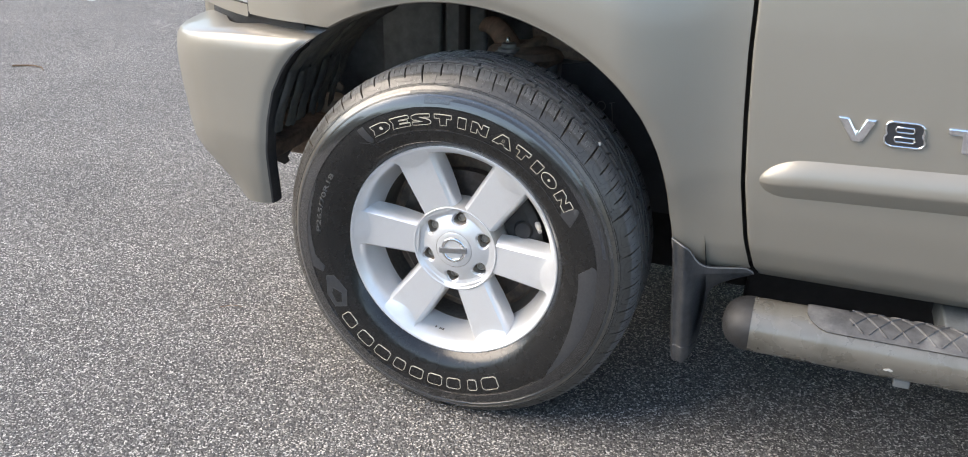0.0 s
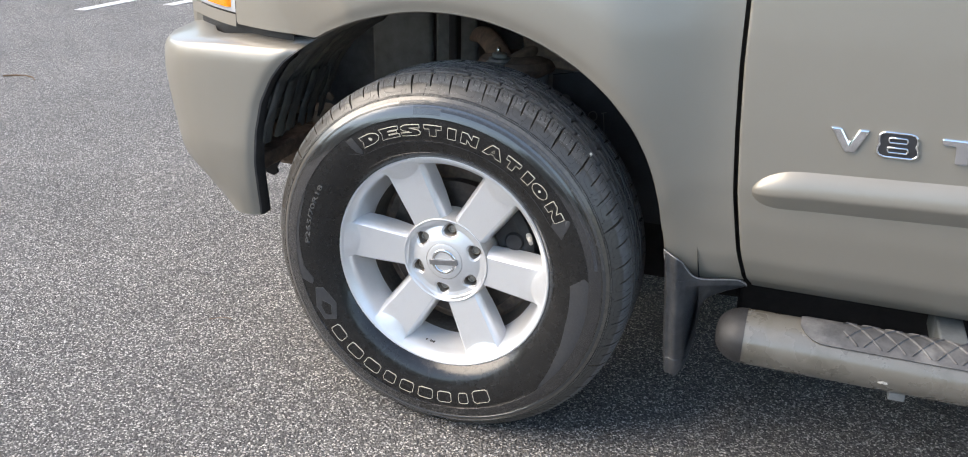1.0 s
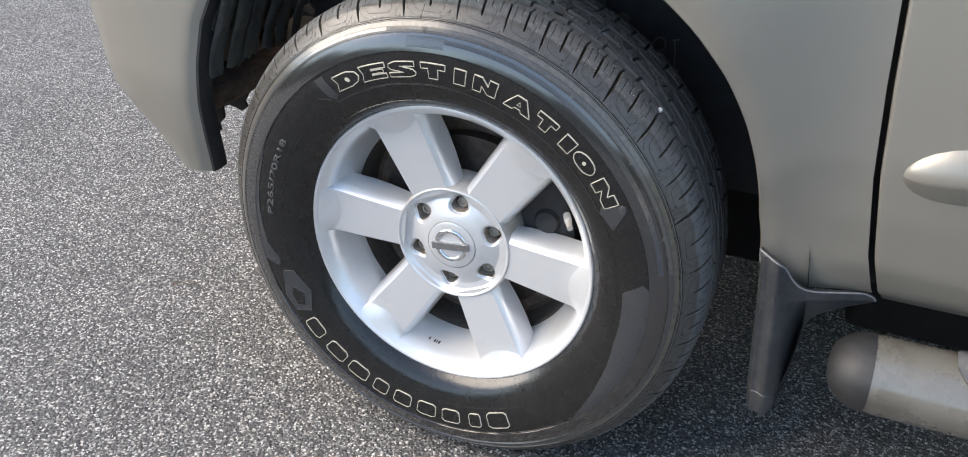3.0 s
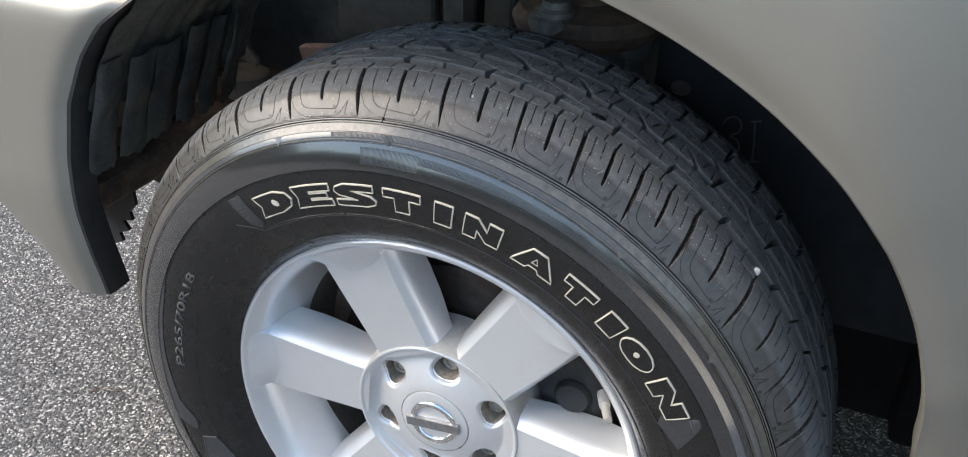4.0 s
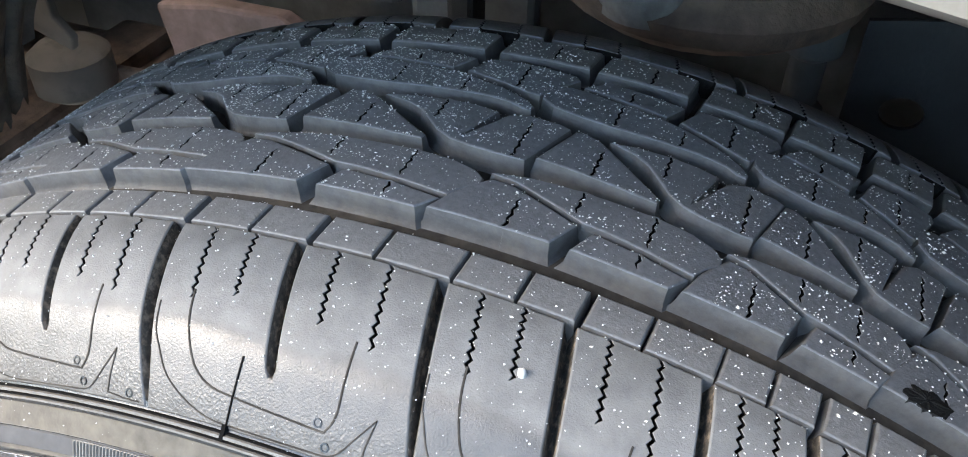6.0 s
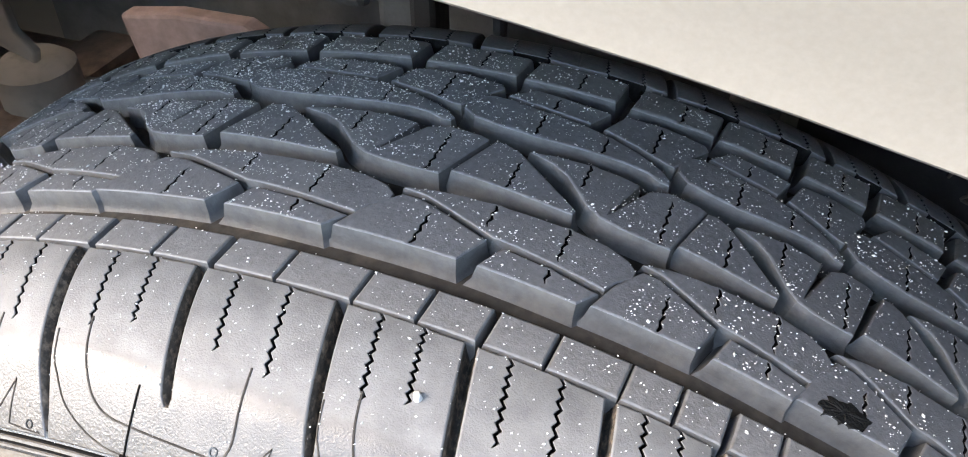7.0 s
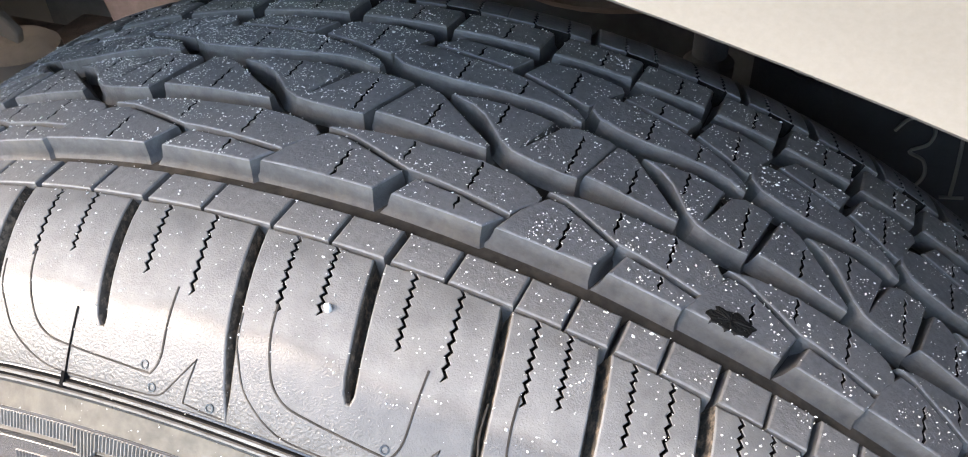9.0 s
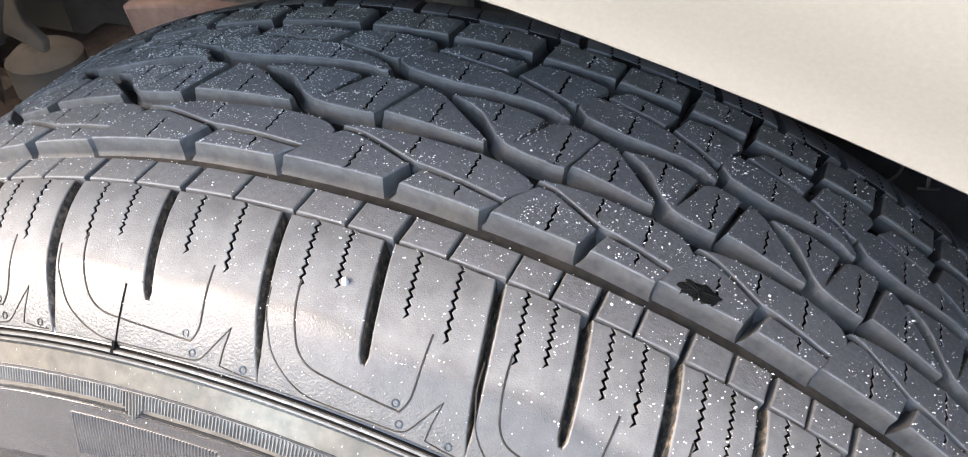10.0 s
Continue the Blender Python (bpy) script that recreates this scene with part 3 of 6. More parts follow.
def headlamp():
    rows = []
    for z in np.linspace(0.902, 1.12, 12):
        row = []
        for k in range(14):
            x = -0.528 - 0.2 * k / 13
            row.append((x, body_y(z) + front_turn(x) + 0.004, z))
        rows.append(row)
    h = part("headlamp", grid_mesh("headlamp", rows), CLEAR, car, "clear headlamp corner with an amber side marker")
    rows = []
    for z in np.linspace(0.912, 0.99, 8):
        rows.append([(x, body_y(z) + front_turn(x) - 0.004 + 0.012 * (1 - min(1, 8 * min((x + 0.66) / 0.12, (-0.54 - x) / 0.12))), z) for x in np.linspace(-0.66, -0.54, 14)])
    part("side_marker", grid_mesh("side_marker", rows), AMBER, h, "amber side marker lens")
    # painted filler below the lamp
    rows = []
    for z in np.linspace(0.872, 0.899, 5):
        rows.append([(x, body_y(z) + front_turn(x) + 0.001, z) for x in np.linspace(-0.526, -0.75, 14)])
    part("lamp_filler", grid_mesh("lamp_filler", rows), PAINT, car, "painted filler strip under the headlamp")
    rows = []
    for z in np.linspace(0.83, 0.905, 4):
        rows.append([(x, body_y(z) + front_turn(x) + 0.035, z) for x in np.linspace(-0.37, -0.75, 20)])
    part("gap_backing", grid_mesh("gap_backing", rows), BLACK_PLASTIC, car, "dark gap behind the bumper top")


def body_shell():
    """Closes the truck above and behind the panels that are seen."""
    pts = []
    for x in np.linspace(-0.74, 3.4, 24):
        top = 1.14 + 0.06 * smoothstep(0.5, 1.0, x) - 0.05 * smoothstep(-0.5, -0.74, x)
        pts.append([(x, 0.09, top), (x, 0.11, top + 0.03), (x, 0.16, top + 0.06), (x, 0.55, top + 0.085), (x, 1.0, top + 0.10), (x, 1.5, top + 0.085), (x, 1.84, top + 0.06), (x, 1.90, top + 0.03), (x, 1.93, top), (x, 1.955, 0.95), (x, 1.95, 0.7), (x, 1.93, 0.5), (x, 1.86, 0.43)])
    part("hood", grid_mesh("hood", pts), PAINT, car)
    part("underbody", box("underbody", 0.62, 3.6, 0.30, 1.8, 0.27, 0.5, 0.01), WELL_SHADE, car)
    part("engine_bay_floor", box("engine_bay_floor", -0.7, 0.62, 0.68, 1.85, 0.24, 0.5, 0.01), SHEET, car)
    part("sill", box("sill", 0.62, 3.2, 0.24, 0.32, 0.42, 0.56, 0.015), WELL_SHADE, car)
    part("rear_shell", box("rear_shell", 1.9, 3.4, 0.07, 0.2, 0.5, 1.2, 0.02), PAINT, car)
    part("front_panel", box("front_panel", -0.80, -0.74, 0.30, 1.93, 0.45, 1.15, 0.02), PAINT, car)
    part("rear_panel", box("rear_panel", 3.37, 3.42, 0.09, 1.95, 0.45, 1.24, 0.02), PAINT, car)
    part("door_gap_backing", box("door_gap_backing", 0.54, 0.70, 0.115, 0.15, 0.47, 1.15, 0.0), BLACK_PLASTIC, car)


fender()
door_ob = door()
bumper()
headlamp()
body_shell()


def mud_flap():
    left = [(0.247, 0.499), (0.288, 0.494), (0.365, 0.488), (0.44, 0.483), (0.505, 0.477), (0.518, 0.475)]
    right = [(0.247, 0.528), (0.262, 0.541), (0.29, 0.549), (0.34, 0.554), (0.38, 0.556), (0.405, 0.562), (0.415, 0.570), (0.425, 0.585), (0.435, 0.606), (0.442, 0.628), (0.447, 0.640), (0.452, 0.638), (0.457, 0.631), (0.4605, 0.622),
             (0.4615, 0.600), (0.4625, 0.566), (0.465, 0.549), (0.471, 0.537), (0.480, 0.528), (0.492, 0.520), (0.502, 0.514), (0.509, 0.506), (0.513, 0.497), (0.518, 0.478)]
    zs = sorted(set(list(np.linspace(0.247, 0.40, 24)) + list(np.linspace(0.40, 0.518, 46)) + [z for z, _ in right]))

    def skin(x, z):
        d = x - lerp_table(left, z)
        # a rounded ridge runs down the flap, behind it the skin falls back
        ridge = 0.010 * math.exp(-((d - 0.026) / 0.010) ** 2) + 0.004 * math.exp(-((d - 0.006) / 0.006) ** 2)
        y = 0.047 - ridge + 0.45 * max(0.0, d - 0.038) + 0.012 * smoothstep(0.007, 0.0, d) + 0.5 * max(0.0, 0.45 - z) * smoothstep(0.04, 0.07, d)
        return min(y, fender_y(x, z) - 0.007) if z > 0.44 else y

    rows = []
    for z in zs:
        a, b = lerp_table(left, z), lerp_table(right, z)
        row = [(a + (b - a) * u, skin(a + (b - a) * u, z), z) for u in np.linspace(0, 1, 25)]
        (xa, ya, _), (xb, yb, _) = row[0], row[-1]
        rows.append([(xa + 0.002, ya + 0.022, z), (xa, ya + 0.003, z), (xa + 0.0015, ya, z)] + row[1:-1] + [(xb - 0.0005, yb + 0.0008, z), (xb, yb + 0.003, z), (xb - 0.001, yb + 0.010, z)])
    rows.append([(x, y + 0.002, z + 0.0015) for x, y, z in rows[-1]])
    rows.append([(x, y + 0.016, z + 0.002) for x, y, z in rows[-1]])
    rows.insert(0, [(x, y + 0.015, z) for x, y, z in rows[0]])
    flap = part("mud_flap", grid_mesh("mud_flap", rows, sharp=50), FLAP_PLASTIC, car, "scuffed black plastic mud flap with a raised edge")
    # the raised bead along its upper edge, its highlight put into a pale colour
    bead = [(lerp_table(left, z) + 0.001, z) for z in (0.497, 0.517)] + [(x, z) for z, x in reversed(right) if z > 0.443]
    path = spline([(x, skin(x, min(z, 0.517)) + 0.0015, z) for x, z in bead], 4)
    part("flap_bead", tube("flap_bead", [tuple(p) for p in path], 0.0016, 8), BEAD_HIGHLIGHT, flap, "raised edge of the flap with its highlight painted pale")
    # the thicker foot of the flap
    foot = []
    for z in (0.2475, 0.2485, 0.262, 0.2835, 0.2845):
        a, b = lerp_table(left, z), lerp_table(right, z)
        lift = 0.0 if z in (0.2475, 0.2845) else 0.0015
        foot.append([(a + (b - a) * u, skin(a + (b - a) * u, z) - lift, z) for u in np.linspace(0.02, 0.97, 14)])
    part("mud_flap_foot", grid_mesh("mud_flap_foot", foot, sharp=40), FLAP_PLASTIC, flap)


mud_flap()


def side_step():
    zc, yc, rz, ry = 0.369, 0.045, 0.057, 0.062

    def ring(x, k=1.0, dy=0.0, n=28):
        return [(x, yc + dy + ry * k * math.cos(t), zc + rz * k * math.sin(t) * (0.88 if math.sin(t) > 0 else 1.0)) for t in [2 * math.pi * i / n for i in range(n)]]

    pts = [ring(x) for x in np.linspace(0.652, 3.0, 24)]
    step = part("side_step", grid_mesh("side_step", pts, closed_v=True), STEP_PAINT, car, "dirty pewter tubular side step with a grip pad")
    cap = []
    for t in np.linspace(0.02, 1.0, 10):
        cap.append(ring(0.652 - 0.056 * math.cos(math.pi / 2 * t), max(0.03, math.sin(math.pi / 2 * t) ** 0.8) * 1.01))
    part("end_cap", grid_mesh("end_cap", cap, closed_v=True), BLACK_PLASTIC, step, "black rubber end cap")

    def top(x, v, h=0.0):
        # v: -1 outer .. 1 inner, over the top of the tube
        t = radians(90) - radians(50) * v
        return (x, yc + (ry + h) * math.cos(t), zc + (rz * 0.88 + h) * math.sin(t))

    rows = []
    for x in [0.752, 0.754, 0.762, 0.775, 0.79, 0.81] + list(np.linspace(0.84, 2.9, 40)):
        k = math.sqrt(max(0.0, 1 - max(0, (0.80 - x) / 0.05) ** 2))
        rows.append([top(x, -k, -0.001)] + [top(x, -k + 2 * k * j / 12, 0.004) for j in range(13)] + [top(x, k, -0.001)])
    part("grip_pad", grid_mesh("grip_pad", rows, sharp=40), PAD, step, "worn grey rubber grip pad")
    # raised diamond ribs on the pad
    verts, faces = [], []
    for sgn in (1, -1):
        for i in range(-4, 26):
            prev = None
            for j in range(13):
                v = -0.82 + 1.64 * j / 12
                x = 0.86 + i * 0.042 + sgn * v * 0.045
                if x < 0.83 or x > 1.6:
                    prev = None
                    continue
                a, b, c = top(x - 0.003, v, 0.0038), top(x, v, 0.0065), top(x + 0.003, v, 0.0038)
                base = len(verts)
                verts += [a, b, c]
                if prev is not None:
                    faces += [(prev, prev + 1, base + 1, base), (prev + 1, prev + 2, base + 2, base + 1)]
                prev = base
    part("grip_rib", mesh_of("grip_rib", verts, faces), PAD, step)
    # a bare chip and the foot of a bracket under the bar
    chip = [(0.0, 0.1), (0.25, -0.2), (0.5, 0.0), (0.8, -0.25), (1.0, 0.05), (0.9, 0.5), (0.55, 0.75), (0.2, 0.55)]

    def skin(a, b, h):
        t = radians(180 + 18 - 7 * b)
        return (0.899 + 0.018 * a, yc + (ry + 0.0006 * h + 0.0003) * math.cos(t), zc + (rz + 0.0006 * h + 0.0003) * math.sin(t))

    part("paint_chip", plate("paint_chip", chip, 0.01, skin, 0.0), CHIP, step, "pale bare chip in the paint")
    part("bracket_foot", box("bracket_foot", 0.925, 0.955, 0.01, 0.05, 0.305, 0.325, 0.003), SHEET, step)
    part("bracket", box("bracket", 1.0, 1.05, 0.06, 0.25, 0.36, 0.42, 0.004), SHEET, step)


side_step()

# ---- tyre ----
# outer profile, (y, r), from the outer bead over the tread to the inner bead
PROFILE = [(0.040, 0.236), (0.033, 0.247), (0.022, 0.257), (0.012, 0.272), (0.005, 0.292), (0.001, 0.313), (0.0005, 0.333), (0.004, 0.352), (0.010, 0.368),
           (0.0165, 0.379), (0.0225, 0.388), (0.0285, 0.3955), (0.036, 0.4035), (0.045, 0.4095), (0.056, 0.4142), (0.067, 0.4163), (0.085, 0.4172), (0.11, 0.4178),
           (0.14, 0.418), (0.17, 0.4178), (0.195, 0.4172), (0.213, 0.4163), (0.224, 0.4142), (0.235, 0.4095), (0.244, 0.4035), (0.2515, 0.3955), (0.2575, 0.388), (0.2635, 0.379),
           (0.27, 0.368), (0.276, 0.352), (0.2795, 0.333), (0.279, 0.313), (0.275, 0.292), (0.268, 0.272), (0.258, 0.257), (0.247, 0.247), (0.24, 0.236)]


from mathutils.geometry import tessellate_polygon


FINE = spline(PROFILE)
_seg = np.concatenate([[0], np.cumsum(np.hypot(*np.diff(FINE, axis=0).T))])
# s equals y in the flat of the tread, and runs on as arc length down both walls
S_OF = _seg - float(np.interp(0.067, FINE[:, 0][60:], _seg[60:])) + 0.067
_tan = np.gradient(FINE, _seg, axis=0)


def surf(phi, s, h=0.0):
    """A point of the tyre: phi degrees from the top towards the rear, s across, h metres proud."""
    y, r = np.interp(s, S_OF, FINE[:, 0]), np.interp(s, S_OF, FINE[:, 1])
    ty, tr = np.interp(s, S_OF, _tan[:, 0]), np.interp(s, S_OF, _tan[:, 1])
    q = math.hypot(ty, tr)
    y, r = y - tr / q * h, r + ty / q * h
    a = radians(phi)
    return (r * math.sin(a), y, HUB + r * math.cos(a))


def s_at_r(r):
    """Arc coordinate of a radius on the outer wall."""
    k = int(np.argmax(FINE[:, 1]))
    return float(np.interp(r, FINE[:k, 1], S_OF[:k]))


DEPTH = 0.0078
S_IN, S_OUT = 0.0085, 0.2715


def carcass():
    prof = []
    for s in np.linspace(S_OF[0], S_IN - 0.0010, 46):
        prof.append((s, 0.0))
    prof.append((S_IN, -0.0004))
    prof.append((S_IN + 0.0025, -0.0005))
    prof.append((S_IN + 0.0030, -0.002))
    for s in np.linspace(S_IN + 0.004, S_OUT - 0.004, 50):
        prof.append((s, -DEPTH if 0.03 < s < 0.25 else -0.0035 - (DEPTH - 0.0035) * smoothstep(0.01, 0.032, min(s, 0.28 - s))))
    prof.append((S_OUT - 0.001, -0.002))
    for s in np.linspace(S_OUT + 0.0005, S_OF[-1], 30):
        prof.append((s, 0.0))
    pts = [[surf(p, s, h) for s, h in prof] for p in np.linspace(0, 360, 721)[:-1]]
    me = grid_mesh("tyre", pts, closed_u=True, sharp=40)
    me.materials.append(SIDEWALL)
    me.materials.append(FLOOR_SHADED)
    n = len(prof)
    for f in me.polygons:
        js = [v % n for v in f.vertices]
        # the floor between the blocks takes the shade-darkened rubber
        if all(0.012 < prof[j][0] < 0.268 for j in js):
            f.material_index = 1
    return me


tyre = part("tyre", carcass(), SIDEWALL, car, "black radial tyre with outlined white letters and open tread")

PITCH = {"a": 12.2, "d": 11.3, "b": 10.5, "c": 8.2}
BEHIND, AHEAD = "bcccbdcabcccbdcabc", "adbccbcacbdccabcdb"      # pitches from the top to the rear, and to the front
START = 1.3


def pitches():
    """Start angle and kind of every pitch round the tyre."""
    out, a = [], START
    for c in BEHIND:
        if a + PITCH[c] > 184:
            break
        out.append((a, c))
        a += PITCH[c]
    end = a - 360
    a = START
    for c in AHEAD:
        if a - PITCH[c] < end - 3:
            break
        a -= PITCH[c]
        out.append((a, c))
    return out


def zigzag(phi, y0, y1, half, rr=0.418):
    """The two sides of a wavy sipe from y0 to y1 (metres), at phi degrees."""
    n = max(3, int(abs(y1 - y0) / 0.0020))
    one, two = [], []
    for k in range(n + 1):
        y = y0 + (y1 - y0) * k / n
        w = math.degrees((0.0004 if k % 2 else -0.0004) / rr)
        taper = (1.25 if k % 2 else 0.85) if k < n else 0.25
        hw = math.degrees(half / rr) * taper
        one.append((phi + w - hw, y))
        two.append((phi + w + hw, y))
    return one, two


def with_sipe(poly, phi, side, y_end, half=0.00043):
    """Cuts a wavy sipe into a block from its low-y or high-y edge up to y_end."""
    best = None
    n = len(poly)
    for i in range(n):
        (a, ya, _), (b, yb, _) = poly[i], poly[(i + 1) % n]
        if (a - phi) * (b - phi) < 0:
            y = ya + (yb - ya) * (phi - a) / (b - a)
            if best is None or (side == "lo" and y < best[1]) or (side == "hi" and y > best[1]):
                best = (i, y, b > a)
    if best is None:
        return poly
    i, y, fwd = best
    start = y + math.copysign(0.0005, y_end - y)
    one, two = zigzag(phi, start, y_end, half)
    hair = math.degrees(0.000012 / 0.418)
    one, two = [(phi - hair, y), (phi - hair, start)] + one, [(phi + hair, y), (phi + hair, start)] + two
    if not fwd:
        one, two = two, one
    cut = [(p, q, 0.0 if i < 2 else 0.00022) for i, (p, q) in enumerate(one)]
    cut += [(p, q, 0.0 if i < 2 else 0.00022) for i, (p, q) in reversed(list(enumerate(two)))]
    return poly[:i + 1] + cut + poly[i + 1:]


def dense(poly, step=0.0026):
    out = []
    n = len(poly)
    for i in range(n):
        a, b = poly[i], poly[(i + 1) % n]
        d = math.hypot(radians(b[0] - a[0]) * 0.418, b[1] - a[1])
        k = max(1, int(d / step))
        for j in range(k):
            t = j / k
            out.append((a[0] + (b[0] - a[0]) * t, a[1] + (b[1] - a[1]) * t, a[2] if j == 0 else min(a[2], b[2]) if max(a[2], b[2]) < 0.0005 else max(a[2], b[2])))
    return out


def block_mesh(name, poly, depth=DEPTH, draft=0.0024, cell_s=0.005, drop=0.0):
    """A tread block from its outline of (phi, s, bevel), at the top of the tyre, about the axle as origin."""
    k = radians(1) * 0.418
    pts = [np.array((p * k, s)) for p, s, _ in poly]
    bev = [b for _, _, b in poly]
    n = len(pts)
    area = sum(pts[i][0] * pts[(i + 1) % n][1] - pts[(i + 1) % n][0] * pts[i][1] for i in range(n))
    if area < 0:
        pts.reverse()
        bev.reverse()
    nor = []
    for i in range(n):
        e0, e1 = pts[i] - pts[i - 1], pts[(i + 1) % n] - pts[i]
        n0 = np.array((-e0[1], e0[0])) / (np.hypot(*e0) + 1e-12)
        n1 = np.array((-e1[1], e1[0])) / (np.hypot(*e1) + 1e-12)
        m = n0 + n1
        q = np.hypot(*m)
        m = n0 if q < 1e-6 else m / q
        nor.append(m / max(0.55, float(m @ n0)))
    # where a sipe starts behind the wall, the wall runs on
    true_bev = list(bev)
    for i in range(n):
        if true_bev[i] == 0.0:
            for k_side, other in ((i - 1, i - 1), (i, (i + 1) % n)):
                if true_bev[other] > 0.0005:
                    e = pts[(k_side + 1) % n] - pts[k_side]
                    nor[i], bev[i] = np.array((-e[1], e[0])) / (np.hypot(*e) + 1e-12), true_bev[other]
    foot = [pts[i] - nor[i] * (draft if bev[i] > 0.0005 else 0.0) for i in range(n)]
    waist = [pts[i] - nor[i] * (draft * 0.28 if bev[i] > 0.0005 else 0.0) for i in range(n)]
    for keep in (1.0, 0.8, 0.6, 0.4, 0.25, 0.1, 0.02):
        ring = [pts[i] + nor[i] * true_bev[i] * keep for i in range(n)]
        tris = tessellate_polygon([[Vector((p[0], p[1], 0)) for p in ring]])
        want = 0.5 * sum(ring[i][0] * ring[(i + 1) % n][1] - ring[(i + 1) % n][0] * ring[i][1] for i in range(n))
        got = sum(0.5 * abs((ring[q][0] - ring[p][0]) * (ring[r][1] - ring[p][1]) - (ring[r][0] - ring[p][0]) * (ring[q][1] - ring[p][1])) for p, q, r in tris)
        if abs(got - want) < 0.003 * abs(want):
            break
    bm = bmesh.new()
    top = [bm.verts.new((p[0], p[1], 0)) for p in ring]
    for tri in tris:
        bm.faces.new([top[q] for q in tri])
    xs = [p[0] for p in ring]
    ys = [p[1] for p in ring]
    for x in np.arange(min(xs) + 0.003, max(xs), 0.0045):
        bmesh.ops.bisect_plane(bm, geom=bm.verts[:] + bm.edges[:] + bm.faces[:], plane_co=(x, 0, 0), plane_no=(1, 0, 0), dist=1e-7)
    for y in np.arange(min(ys) + 0.0035, max(ys), cell_s):
        bmesh.ops.bisect_plane(bm, geom=bm.verts[:] + bm.edges[:] + bm.faces[:], plane_co=(0, y, 0), plane_no=(0, 1, 0), dist=1e-7)
    crown = bm.faces.layers.int.new("crown")
    for face in bm.faces:
        if face.normal.z < 0:
            face.normal_flip()
        face.smooth = True
        face[crown] = 1
    hub = Vector((0, 0, HUB))
    for v in bm.verts:
        v.co = Vector(surf(v.co.x / k, v.co.y, -drop)) - hub
    loops = [[bm.verts.new(Vector(surf(p[0] / k, p[1], -drop)) - hub) for p in ring],
             [bm.verts.new(Vector(surf(p[0] / k, p[1], -drop - 0.75 * max(b, 0.0003))) - hub) for p, b in zip(pts, bev)],
             [bm.verts.new(Vector(surf(p[0] / k, p[1], -depth * 0.68)) - hub) for p in waist],
             [bm.verts.new(Vector(surf(p[0] / k, p[1], -depth - 0.0006)) - hub) for p in foot]]
    for li, (lo, hi) in enumerate(zip(loops, loops[1:])):
        for i in range(n):
            j = (i + 1) % n
            face = bm.faces.new((lo[j], lo[i], hi[i], hi[j]))
            face.smooth = max(bev[i], bev[j]) > 0.0005
            # block walls take darkened rubber, sipe walls near-black: shade kept in the colour
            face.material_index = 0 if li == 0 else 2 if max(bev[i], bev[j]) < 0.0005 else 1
            face[crown] = li + 2 if min(bev[i], bev[j]) > 0.0005 else 0
    for i in range(n):
        e = bm.edges.get((loops[1][i], loops[1][(i + 1) % n]))
        if e and bev[i] < 0.0005:
            e.smooth = False
    bmesh.ops.remove_doubles(bm, verts=bm.verts, dist=2e-6)
    for e in bm.edges:
        if len(e.link_faces) == 2 and e.calc_face_angle(0) > 0.4:
            e.smooth = False
    me = bpy.data.meshes.new(name)
    bm.to_mesh(me)
    bm.free()
    # the crown is shaded as the true round of the tyre, the bevels and walls as they are cut
    on_top = [a.value for a in me.attributes["crown"].data]
    normals = []
    for poly_face in me.polygons:
        for k_loop, v in enumerate(poly_face.vertices):
            kind_of = on_top[poly_face.index]
            if kind_of:
                co = me.vertices[v].co
                i = int(np.argmin(np.abs(FINE[40:240, 0] - co.y))) + 40
                ty, tr = _tan[i]
                q = math.hypot(ty, tr) * math.hypot(co.x, co.z)
                nv = Vector((co.x * ty / q, -tr * math.hypot(co.x, co.z) / q, co.z * ty / q))
                wall = (poly_face.normal - poly_face.normal.dot(nv) * 0.85 * nv).normalized()
                if kind_of == 2 and k_loop > 1:
                    # the bevel rolls over from the crown to the wall
                    nv = (wall + nv * 0.35).normalized()
                elif kind_of == 3:
                    nv = (wall + nv * (0.35 if k_loop < 2 else 0.12)).normalized()
                elif kind_of == 4:
                    # and the wall runs out into the floor in a hollow
                    nv = (wall + nv * (0.12 if k_loop < 2 else 1.3)).normalized()
                normals.append(tuple(nv))
            else:
                normals.append(tuple(poly_face.normal))
    me.normals_split_custom_set(normals)
    me.attributes.remove(me.attributes["crown"])
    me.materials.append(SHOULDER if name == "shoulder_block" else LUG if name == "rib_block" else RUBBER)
    me.materials.append(SLOT_SHADED if name == "shoulder_block" else GROOVE_SHADED)
    me.materials.append(SIPE_SHADE)
    return me


def outline(rows, p, b=0.0008):
    """rows of (phi at the 10.6 degree pitch, mm across) to the pitch p."""
    f = p / 10.6
    return [((a - 1.3) * f, y / 1000, b) for a, y in rows]


def cut(poly, p, *sipes):
    f = p / 10.6
    for phi, side, y in sipes:
        poly = with_sipe(poly, (phi - 1.3) * f, side, y / 1000)
    return poly


